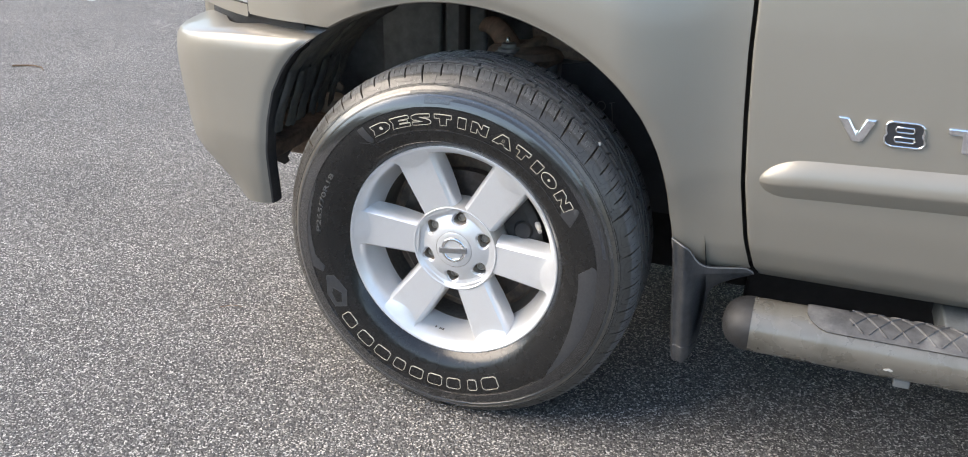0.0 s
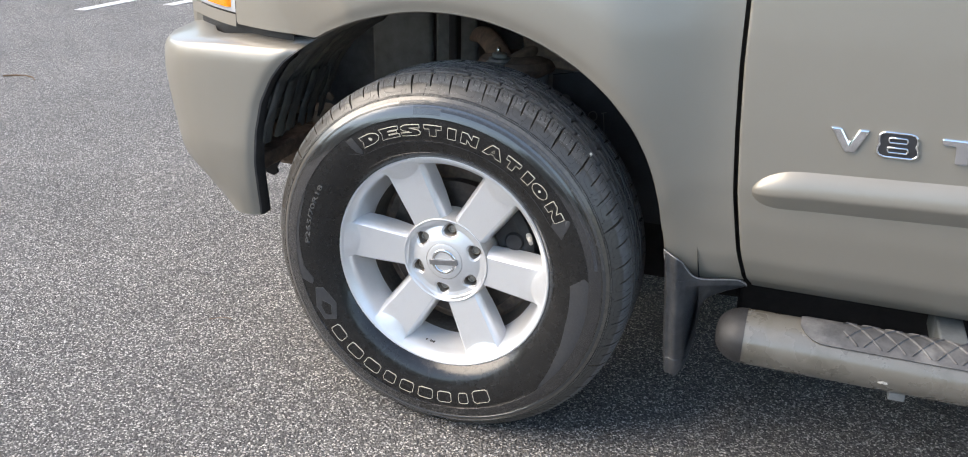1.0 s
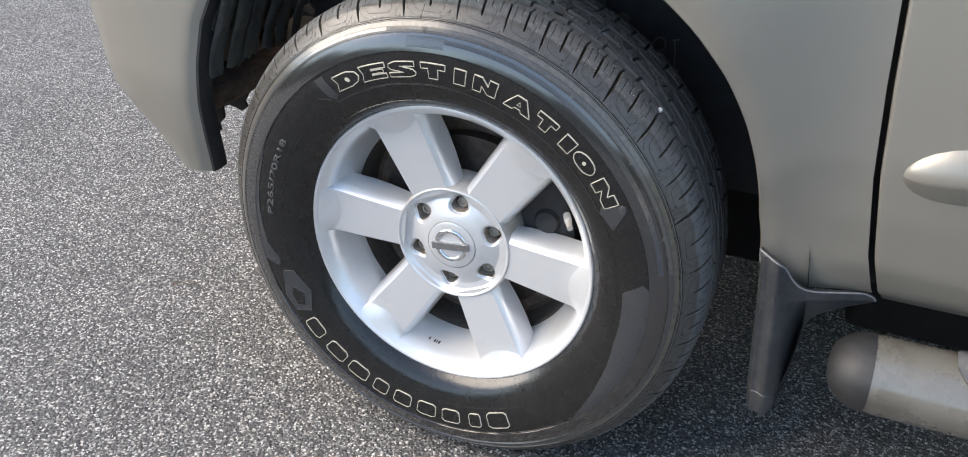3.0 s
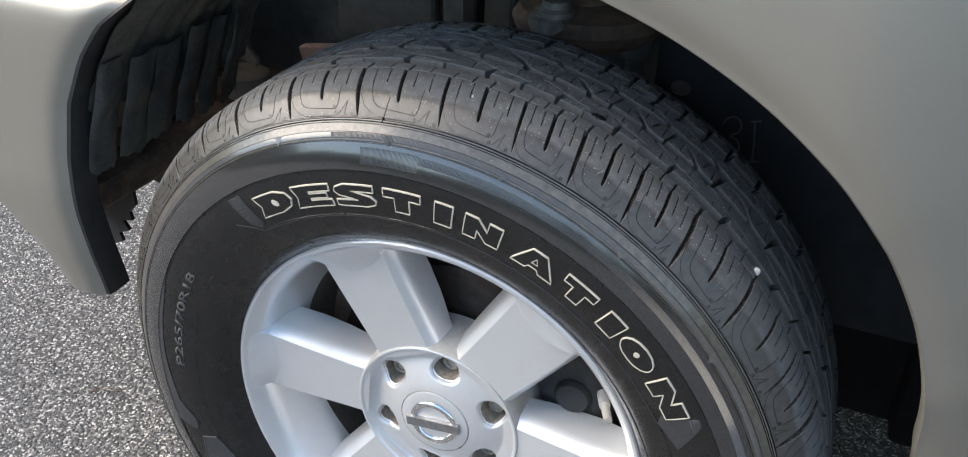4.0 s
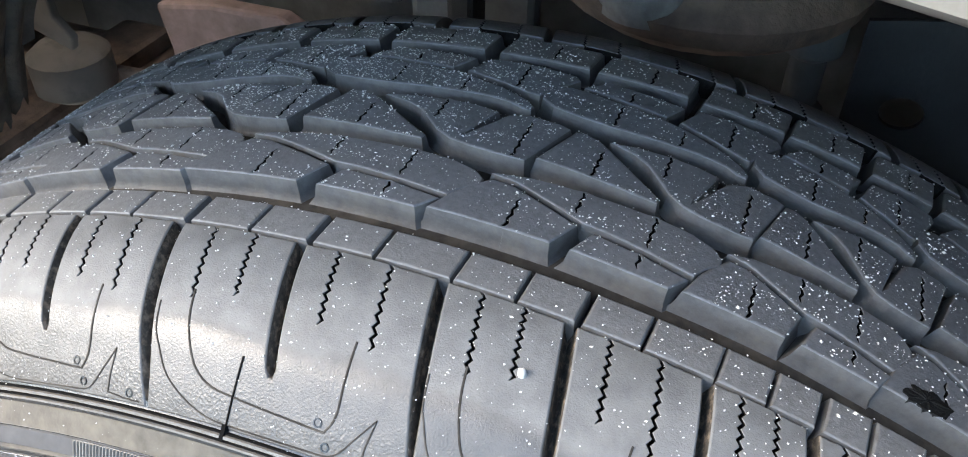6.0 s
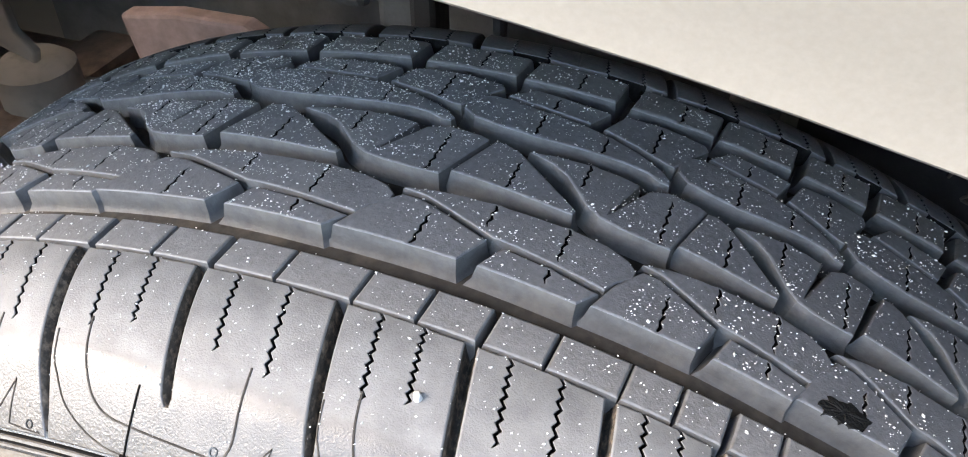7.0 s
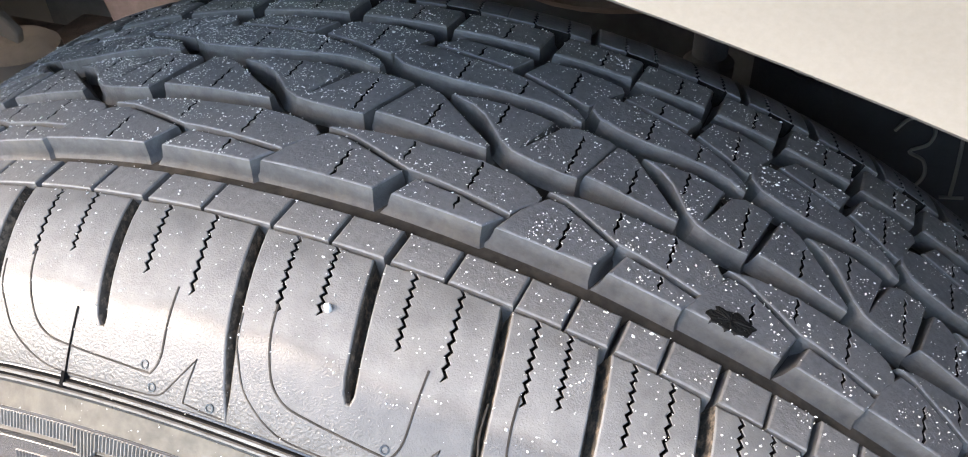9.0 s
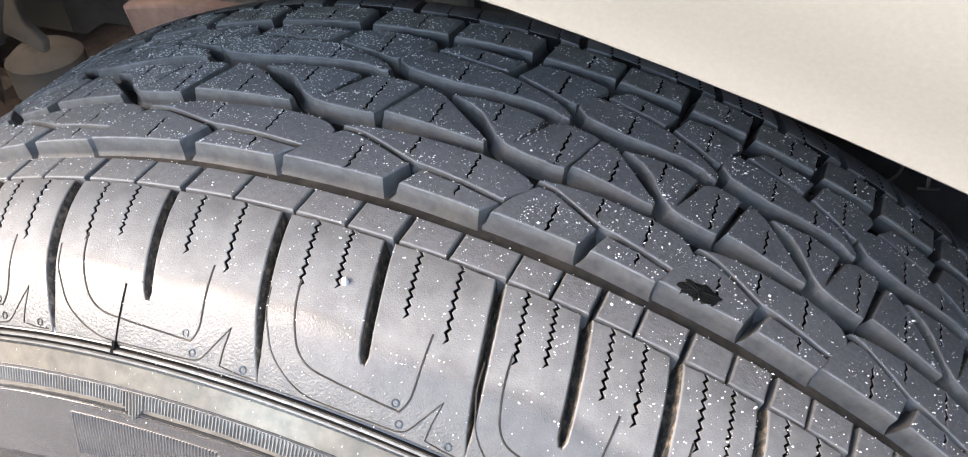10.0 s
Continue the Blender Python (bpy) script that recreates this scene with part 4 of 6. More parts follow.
def pitch_blocks(p):
    """All block outlines of one pitch of p degrees, by name."""
    out = []
    P = [(-0.4, 94.0), (0.3, 104.5), (0.95, 110.5), (1.45, 114.3), (2.4, 114.0), (3.8, 110.2), (5.75, 104.6), (5.05, 93.6)]
    out.append(("tread_block", cut(outline(P, p), p, (3.05, "lo", 112.0 - 3.0))))
    Q = [(5.9, 93.8), (6.5, 103.6), (8.9, 101.6), (10.7, 99.3), (10.05, 92.6)]
    out.append(("tread_block", cut(outline(Q, p), p, (8.6, "hi", 95.5))))
    L = [(1.3, 117.2), (2.6, 119.6), (4.2, 120.6), (6.4, 120.8), (8.8, 120.6), (10.3, 119.2), (11.3, 116.6), (11.75, 113.3), (11.75, 110.2), (11.2, 106.2), (10.85, 101.6),
         (8.9, 103.9), (6.9, 106.0), (5.9, 106.6), (3.9, 112.2), (2.5, 116.0)]
    out.append(("tread_block", cut(outline(L, p), p, (5.45, "hi", 109.8), (8.7, "hi", 105.4))))
    NM = [(5.45, 151.0), (6.6, 152.9), (8.2, 153.8), (9.6, 153.6), (10.62, 152.2), (9.8, 132.5), (11.1, 151.0), (11.9, 153.8), (13.3, 153.2), (13.75, 151.8), (12.75, 127.8), (11.5, 127.9), (10.4, 128.6),
          (9.5, 130.3), (8.75, 134.0), (8.1, 139.5), (7.5, 144.5), (6.7, 148.3)]
    nm = outline(NM, p, 0.0008)
    nm[5] = (nm[5][0], nm[5][1], 0.0003)
    out.append(("tread_block", cut(nm, p, (12.2, "lo", 150.0), (8.3, "hi", 141.0))))
    K = [(2.7, 130.8), (3.75, 151.4), (4.25, 151.6), (5.0, 149.6), (5.8, 145.2), (6.7, 139.8), (7.7, 134.0), (8.5, 129.6), (8.45, 127.2), (7.6, 127.4), (5.4, 129.2)]
    out.append(("tread_block", cut(outline(K, p, 0.0008), p, (5.35, "lo", 144.5))))
    J = [(1.35, 167.0), (1.25, 172.5), (1.55, 176.8), (2.4, 178.6), (3.4, 178.3), (4.9, 176.6), (7.1, 174.8), (8.5, 172.6), (10.1, 168.6), (11.35, 163.6), (11.85, 160.0), (11.8, 157.4), (11.35, 157.6), (10.7, 160.0), (9.8, 161.0),
         (8.5, 161.0), (5.4, 160.2), (3.6, 161.0), (2.1, 163.0)]
    out.append(("tread_block", cut(outline(J, p, 0.0010), p, (5.2, "lo", 175.0), (8.45, "lo", 171.0))))
    I1 = [(2.95, 180.6), (4.0, 188.6), (5.6, 188.0), (8.0, 186.6), (7.35, 176.6), (5.0, 178.6)]
    out.append(("tread_block", cut(outline(I1, p), p, (5.4, "lo", 186.2))))
    I2 = [(8.05, 176.2), (8.75, 187.8), (10.8, 189.0), (12.8, 187.2), (13.0, 184.5), (12.4, 177.0), (11.75, 168.0), (11.3, 168.4), (10.1, 171.6), (8.8, 174.4)]
    out.append(("tread_block", cut(outline(I2, p), p, (10.6, "lo", 187.0))))
    for a, b in ((3.1, 7.95), (8.75, 13.05)):
        H = [(a, 195.2), (a + 0.25, 209.8), (b + 0.2, 210.4), (b, 195.6)]
        out.append(("rib_block", cut(outline(H, p, 0.0016), p, ((a + b) / 2 + 0.4, "lo", 208.5))))
    # narrow rib beside the outer shoulder: four lugs a pitch
    edges = [0.085, 0.34, 0.575, 0.81, 1.085]
    gaps = [0.0011, 0.0006, 0.0011, 0.0006, 0.0011]
    for i in range(4):
        a, b = edges[i] * p + math.degrees(gaps[i] / 0.418), edges[i + 1] * p - math.degrees(gaps[i + 1] / 0.418)
        out.append(("rib_block", [(a, 0.0683, 0.0007), (a + 0.12, 0.0808, 0.0009), (b + 0.12, 0.0808, 0.0009), (b, 0.0683, 0.0007)]))
    # shoulders
    for name, flip in (("shoulder_block", False), ("inner_shoulder_block", True)):
        lean = 1.15 / 0.043

        def at(u, s, dw=0.0):
            return (u * p + (0.067 - s) * lean + math.degrees(dw / 0.418), s, 0.0007)

        w0, w1, nn = 0.062, 1.062, 0.555
        poly = [at(w0, 0.067, 0.0021), at(w0, 0.055, 0.0021), at(w0, 0.04, 0.0020), at(w0, 0.028, 0.0017), at(w0, 0.018, 0.0011), at(w0, 0.0115, 0.0002), at(w0, 0.0090, 0.0),
                at(w1, 0.0090, -0.0002), at(w1, 0.0115, -0.0004), at(w1, 0.018, -0.0012), at(w1, 0.028, -0.0018), at(w1, 0.04, -0.0021), at(w1, 0.055, -0.0021), at(w1, 0.067, -0.0021),
                at(nn, 0.067, 0.0018), at(nn, 0.05, 0.0018), at(nn, 0.034, 0.0017), at(nn, 0.0285, 0.0014), at(nn, 0.0262, 0.0005), at(nn, 0.0262, -0.0005), at(nn, 0.0285, -0.0014),
                at(nn, 0.034, -0.0017), at(nn, 0.05, -0.0018), at(nn, 0.067, -0.0018)]
        for u, end in ((0.225, 0.0425), (0.385, 0.0455), (0.70, 0.0435), (0.885, 0.0405)):
            pts_a, pts_b = [], []
            m = 16
            for q in range(m + 1):
                s = 0.067 + (end - 0.067) * q / m
                wv = 0.0006 if q % 2 else -0.0006
                hw = 0.0005 * (1.0 if q < m else 0.2)
                pts_a.append((*at(u, s, wv + hw)[:2], 0.0002))
                pts_b.append((*at(u, s, wv - hw)[:2], 0.0002))
            cutpts = pts_a + list(reversed(pts_b))
            poly = insert_on_edge(poly, cutpts, 0.067)
        if flip:
            poly = [(q - 0.17 * p, 0.28 - s, b) for q, s, b in poly]
            poly = [(2 * 0.62 * p - q, s, b) for q, s, b in poly]
        out.append((name, poly))
    return out


def insert_on_edge(poly, cutpts, s_edge):
    """Puts a notch into the stretch of the inner edge (s = s_edge) that holds it."""
    phi = 0.5 * (cutpts[0][0] + cutpts[-1][0])
    n = len(poly)
    for i in range(n):
        a, b = poly[i], poly[(i + 1) % n]
        if abs(a[1] - s_edge) < 1e-9 and abs(b[1] - s_edge) < 1e-9 and min(a[0], b[0]) < phi < max(a[0], b[0]):
            seq = cutpts if a[0] > b[0] else list(reversed(cutpts))
            return poly[:i + 1] + seq + poly[i + 1:]
    return poly


def tread():
    meshes = {}
    for key, p in PITCH.items():
        meshes[key] = [(name, block_mesh(name, dense(poly))) for name, poly in pitch_blocks(p)]
    low = []
    for a, c in pitches():
        for name, me in meshes[c]:
            m = pose(0, 0, HUB) @ Matrix.Rotation(radians(a), 4, "Y")
            if abs(a + 5) < 88 or name == "shoulder_block":
                ob = new(name, me)
                ob.parent = tyre
                ob.matrix_basis = m
            else:
                low.append((me, m))
    # the blocks under the wheel, never seen singly
    bm = bmesh.new()
    for me, m in low:
        k = len(bm.verts)
        bm.from_mesh(me)
        bm.verts.ensure_lookup_table()
        for v in bm.verts[k:]:
            v.co = m @ v.co
    me = bpy.data.meshes.new("lower_tread")
    bm.to_mesh(me)
    bm.free()
    me.materials.append(RUBBER)
    me.materials.append(GROOVE_SHADED)
    me.materials.append(SIPE_SHADE)
    tagged(part("lower_tread", me, None, tyre), kind="stuff")


tread()


def ribbon(name, phi_s, half, h, closed=False, mat=None, parent=None):
    """A thin raised line on the tyre along (phi, s) points."""
    n = len(phi_s)
    k = radians(1) * 0.40
    verts, faces = [], []
    for i in range(n):
        a = np.array(phi_s[i - 1 if closed or i else 0])
        b = np.array(phi_s[(i + 1) % n if closed else min(i + 1, n - 1)])
        step = b - a
        step[0] = (step[0] + 180) % 360 - 180
        d = step * np.array((k, 1.0))
        d = d / (np.hypot(*d) + 1e-12)
        nr = np.array((-d[1] / k, d[0]))
        p = np.array(phi_s[i])
        for w, hh in ((-1.6, -0.0004), (-0.9, h), (0.9, h), (1.6, -0.0004)):
            q = p + nr * half * w
            verts.append(surf(q[0], q[1], hh))
    for i in range(n if closed else n - 1):
        j = (i + 1) % n
        for q in range(3):
            faces.append((i * 4 + q, i * 4 + q + 1, j * 4 + q + 1, j * 4 + q))
    # wind the faces outwards
    p0, p1, p2 = (np.array(verts[q]) for q in faces[1][:3])
    out = np.array(surf(phi_s[0][0], phi_s[0][1], 0.01)) - np.array(surf(phi_s[0][0], phi_s[0][1], 0.0))
    if np.cross(p1 - p0, p2 - p1) @ out < 0:
        faces = [f[::-1] for f in faces]
    return verts, faces


def ring_line(r, half, h, a0=0, a1=360, n=180):
    s = s_at_r(r)
    pts = [(a0 + (a1 - a0) * i / n, s) for i in range(n + (0 if a1 - a0 >= 360 else 1))]
    return ribbon("ring", pts, half, h, closed=a1 - a0 >= 360)


def sidewall_rings():
    for r, half, h in ((0.3812, 0.0005, 0.0007), (0.3668, 0.0005, 0.0006), (0.3395, 0.0005, 0.0006), (0.292, 0.0005, 0.0005), (0.262, 0.0006, 0.0006)):
        v, f = ring_line(r, half, h)
        part("moulded_ring", mesh_of("moulded_ring", v, f), SIDEWALL, tyre)


sidewall_rings()
# two pale ridges at the shoulder's foot; crease shade is laid in as black lines
for s_line, half, high, mat in ((0.0081, 0.00024, 0.0005, SHADE_BLACK), (0.0070, 0.00050, 0.0009, RIDGE_RUBBER), (0.0058, 0.00030, 0.0004, SHADE_BLACK), (0.0048, 0.00036, 0.0008, RIDGE_RUBBER), (0.0040, 0.0002, 0.0003, SHADE_BLACK)):
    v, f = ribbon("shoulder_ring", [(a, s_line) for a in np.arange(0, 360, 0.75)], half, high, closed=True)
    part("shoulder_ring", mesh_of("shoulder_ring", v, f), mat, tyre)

# outlined letters: outlines in a 10 x 10 box
GLYPHS = {
    "D": [[(0, 0), (6, 0), (9, 1.8), (10, 5), (9, 8.2), (6, 10), (0, 10), (1.2, 5)]],
    "E": [[(0, 0), (10, 0), (10, 3), (4.4, 3), (4.4, 3.9), (9, 3.9), (9, 6.1), (4.4, 6.1), (4.4, 7), (10, 7), (10, 10), (0, 10), (1.0, 5)]],
    "S": [[(0, 0.4), (2, 0), (7.5, 0), (9.6, 1.2), (10, 3), (9, 4.9), (4.2, 7), (9.6, 7), (9.6, 10), (2.5, 10), (0.4, 8.8), (0, 7), (1, 5.1), (5.6, 3), (0, 3)]],
    "T": [[(3, 0), (7, 0), (7, 6.4), (10, 6.4), (10, 10), (0, 10), (0, 6.4), (3, 6.4)]],
    "I": [[(0, 0), (10, 0), (10, 10), (0, 10)]],
    "N": [[(0, 0), (3.6, 0), (3.6, 4.6), (6.6, 0), (10, 0), (10, 10), (6.4, 10), (6.4, 5.4), (3.4, 10), (0, 10)]],
    "A": [[(0, 0), (3.4, 0), (4.0, 1.8), (6.0, 1.8), (6.6, 0), (10, 0), (6.6, 10), (3.4, 10)], [(4.3, 4.0), (5.7, 4.0), (5.0, 6.6)]],
    "O": [[(5, 0), (7.2, 0.4), (8.9, 1.7), (9.8, 3.6), (10, 5), (9.8, 6.4), (8.9, 8.3), (7.2, 9.6), (5, 10), (2.8, 9.6), (1.1, 8.3), (0.2, 6.4), (0, 5), (0.2, 3.6), (1.1, 1.7), (2.8, 0.4)]],
}


def letter(shape, th0, th1, r0, r1, name="raised_letter", label=""):
    """Letter between math angles th0 (its left) and th1, feet at r0, head at r1: a raised black body with a pale outline."""
    s0, s1 = s_at_r(r0), s_at_r(r1)

    def put(x, y):
        return (90 - th0 + (th0 - th1) * x / 10, s0 + (s1 - s0) * y / 10)

    loops = []
    for loop in shape:
        dl = []
        for i in range(len(loop)):
            a, b = loop[i], loop[(i + 1) % len(loop)]
            m = max(1, int(math.dist(a, b) / 1.5))
            dl += [(a[0] + (b[0] - a[0]) * j / m, a[1] + (b[1] - a[1]) * j / m) for j in range(m)]
        loops.append([put(*q) for q in dl])
    # body
    bm = bmesh.new()
    vs = [bm.verts.new(surf(p, s, 0.0011)) for p, s in loops[0]]
    lo = [bm.verts.new(surf(p, s, -0.0005)) for p, s in loops[0]]
    for tri in tessellate_polygon([[Vector((p, s * 150, 0)) for p, s in loops[0]]]):
        bm.faces.new([vs[q] for q in tri])
    for i in range(len(vs)):
        j = (i + 1) % len(vs)
        bm.faces.new((vs[i], lo[i], lo[j], vs[j]))
    bmesh.ops.recalc_face_normals(bm, faces=bm.faces)
    me = bpy.data.meshes.new(name)
    bm.to_mesh(me)
    bm.free()
    part(name, me, SIDEWALL, tyre, label)
    verts, faces = [], []
    for lp in loops:
        v, f = ribbon("outline", lp, 0.00062, 0.0015, closed=True)
        faces += [tuple(q + len(verts) for q in face) for face in f]
        verts += v
    part("white_outline", mesh_of("white_outline", verts, faces, False), WHITE_LETTER, tyre)


WORD = [("D", 121.8, 113.4), ("E", 112.6, 104.6), ("S", 103.6, 95.6), ("T", 94.0, 87.2), ("I", 84.6, 81.4), ("N", 79.2, 72.6), ("A", 70.0, 61.8), ("T", 60.6, 54.6), ("I", 52.0, 48.4), ("O", 47.3, 40.2), ("N", 38.2, 30.4)]
for ch, a0, a1 in WORD:
    letter(GLYPHS[ch], a0, a1, 0.3035, 0.3265)
def letter_dot(a, wide, high, lean):
    """A tan filled counter inside a closed letter."""
    ts = np.linspace(0, 2 * math.pi, 17)[:-1]
    v = [surf(90 - a + wide * k * (math.cos(t) + lean * math.sin(t)), s_at_r(0.315) + high * k * math.sin(t), h) for k, h in ((1.0, 0.0019), (1.12, 0.0009)) for t in ts]
    part("letter_dot", mesh_of("letter_dot", v, [tuple(range(16))] + [(k, (k + 1) % 16, 16 + (k + 1) % 16, 16 + k) for k in range(16)], False), WHITE_LETTER, tyre, "tan dot inside a letter")


letter_dot(43.75, 0.50, 0.0027, 0.0)
letter_dot(117.3, 0.62, 0.0036, -0.45)
# the maker's name stands as plain outlined bars
for k, a in enumerate((-69.0, -77.2, -85.7, -94.3, -103.0, -111.2, -120.1, -129.6, -140.0)):
    wide = (3.6, 2.0, 3.0, 3.2, 3.0, 2.6, 3.6, 3.6, 3.4)[k]
    letter([[(1.5, 0), (8.5, 0), (10, 1.5), (10, 8.5), (8.5, 10), (1.5, 10), (0, 8.5), (0, 1.5)]], a - wide, a + wide, 0.3025 - (0.004 if k == 0 else 0), 0.3275, "raised_bar")


# fine moulded lines on the shoulder of every pitch, crease shade as dark ribbons
def shoulder_lines():
    inner = [(0.28, 45), (0.297, 37), (0.33, 29), (0.369, 23.3), (0.438, 19.6), (0.55, 18.2), (0.664, 17.4), (0.845, 16.6), (0.874, 17.2), (0.898, 22), (0.896, 31), (0.892, 42)]
    outer = [(0.165, 40), (0.18, 32), (0.205, 27.4), (0.247, 20.7), (0.31, 16), (0.384, 12.6), (0.467, 10.6), (0.62, 10.2), (0.80, 10.3), (0.905, 10.9), (0.95, 14.2), (1.033, 24.2), (1.018, 17), (1.012, 11.2), (1.09, 10.4), (1.165, 10.2)]
    for a, c in pitches():
        p = PITCH[c]
        verts, faces = [], []
        for line in (inner, outer):
            pts = []
            bow = line if line is inner else line[:11]
            pts = [(a + u * p, q / 1000) for u, q in spline(bow, 4)]
            for (u0, s0), (u1, s1) in zip(line[len(bow) - 1:], line[len(bow):]):
                pts += [(a + (u0 + (u1 - u0) * k / 3) * p, (s0 + (s1 - s0) * k / 3) / 1000) for k in (1, 2, 3)]
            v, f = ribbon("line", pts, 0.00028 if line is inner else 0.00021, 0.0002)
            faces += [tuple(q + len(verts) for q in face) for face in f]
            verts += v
        part("moulded_line", mesh_of("moulded_line", verts, faces), MOULD_SHADE, tyre)
        dots_v, dots_f = [], []
        for u, sd in ((0.843, 18.6), (0.885, 12.9), (1.115, 12.2)):
            pts = [(a + u * p + 0.16 * math.cos(t), sd / 1000 + 0.00115 * math.sin(t)) for t in np.linspace(0, 2 * math.pi, 13)[:-1]]
            v, f = ribbon("dot", pts, 0.00022, 0.00025, closed=True)
            dots_f += [tuple(q + len(dots_v) for q in face) for face in f]
            dots_v += v
        part("vent_mark", mesh_of("vent_mark", dots_v, dots_f), SIDEWALL, tyre)


shoulder_lines()


def band(name, r0, r1, h, t0=0.0, t1=360.0, mat=None, n=None, parent=None, label="", rise=0.0):
    """A raised band between two radii, from math angle t0 to t1; its inner edge stands prouder by rise."""
    full = t1 - t0 >= 359.9
    n = n or max(6, int((t1 - t0) / 2))
    s0, s1 = s_at_r(r0), s_at_r(r1)
    rows = []
    for i in range(n if full else n + 1):
        phi = 90 - (t0 + (t1 - t0) * i / n)
        rows.append([surf(phi, s0 - 0.0006, -0.0004), surf(phi, s0, h + rise)] + [surf(phi, s0 + (s1 - s0) * k / 4, h + rise * (1 - k / 4)) for k in (1, 2, 3)] + [surf(phi, s1, h), surf(phi, s1 + 0.0006, -0.0004)])
    return part(name, grid_mesh(name, rows, closed_u=full, sharp=40), mat or SIDEWALL, parent or tyre, label)


band("buffing_band", 0.3690, 0.3735, 0.0006, mat=BAND_RUBBER, n=360, rise=0.0002)
# brown bands: dust together with a reflection painted into the rubber
band("dusty_band", 0.3742, 0.3805, 0.00025, mat=DUST_SHEEN_RUBBER, n=360)
band("dusty_band", 0.3660, 0.3684, 0.00015, mat=DUST_SHEEN_RUBBER, n=360)
band("shine_band", 0.3410, 0.3655, 0.0003, mat=GLOSS_RUBBER, n=360, rise=0.0012)
# a mould seam across the shoulder, chipped at its foot, its shade drawn black
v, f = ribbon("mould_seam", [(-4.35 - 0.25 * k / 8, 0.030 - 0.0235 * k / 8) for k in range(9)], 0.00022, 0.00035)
part("mould_seam", mesh_of("mould_seam", v, f), SHADE_BLACK, tyre)
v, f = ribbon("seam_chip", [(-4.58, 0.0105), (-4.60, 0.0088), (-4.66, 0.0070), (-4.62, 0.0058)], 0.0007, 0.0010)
part("seam_chip", mesh_of("seam_chip", v, f), SHADE_BLACK, tyre)


def serration():
    marks = (-3.2, 14, 33, 52, 71)
    for a0, a1, r0, r1, h0, h1 in ((-12.6, 80, 0.3692, 0.3733, 0.0008, 0.0006), (2, 80, 0.3545, 0.3610, 0.0011, 0.0006), (-7.6, 2, 0.3470, 0.3620, 0.0013, 0.0006), (150, 230, 0.3692, 0.3733, 0.0008, 0.0006)):
        verts, faces = [], []
        for phi in np.arange(a0, a1, 0.2):
            # the ribs run further in where a pointed wear mark stands
            point = max(0.0, 1 - min(abs(phi - m) for m in marks) / 0.68) if r1 > 0.37 else 0.0
            s0, s1 = s_at_r(r0 - 0.0042 * point), s_at_r(r1)
            hi = (0.00062 if r1 > 0.37 else 0.0003) + 0.0003 * (point > 0)
            b = len(verts)
            verts += [surf(phi - 0.085, s0, h0 - 0.0002), surf(phi - 0.085, s1, h1 - 0.0002), surf(phi - 0.02, s1, h1 + hi), surf(phi - 0.02, s0, h0 + hi), surf(phi + 0.03, s0, h0 + hi), surf(phi + 0.03, s1, h1 + hi), surf(phi + 0.085, s0, h0 - 0.0002), surf(phi + 0.085, s1, h1 - 0.0002)]
            faces += [(b, b + 1, b + 2, b + 3), (b + 3, b + 2, b + 5, b + 4), (b + 4, b + 5, b + 7, b + 6), (b, b + 3, b + 4, b + 6), (b + 1, b + 7, b + 5, b + 2)]
        tagged(part("serration", mesh_of("serration", verts, faces, False), RIDGE_RUBBER if r1 > 0.37 else BAND_RUBBER, tyre, "fine ribbed band"), kind="stuff")
    # smooth pointed wear marks where the band has no ribs
    for phi in (-40.7, -22.3):
        b0, b1 = s_at_r(0.3652), s_at_r(0.3735)
        v = [surf(phi - 0.6, b1, 0.0010), surf(phi + 0.6, b1, 0.0010), surf(phi - 0.1, b0, 0.0012), surf(phi - 0.65, b1, -0.0005), surf(phi + 0.65, b1, -0.0005), surf(phi - 0.1, b0, -0.0005)]
        part("wear_mark", mesh_of("wear_mark", v, [(0, 1, 2), (0, 3, 4, 1), (1, 4, 5, 2), (2, 5, 3, 0)], False), BAND_RUBBER, tyre)


serration()


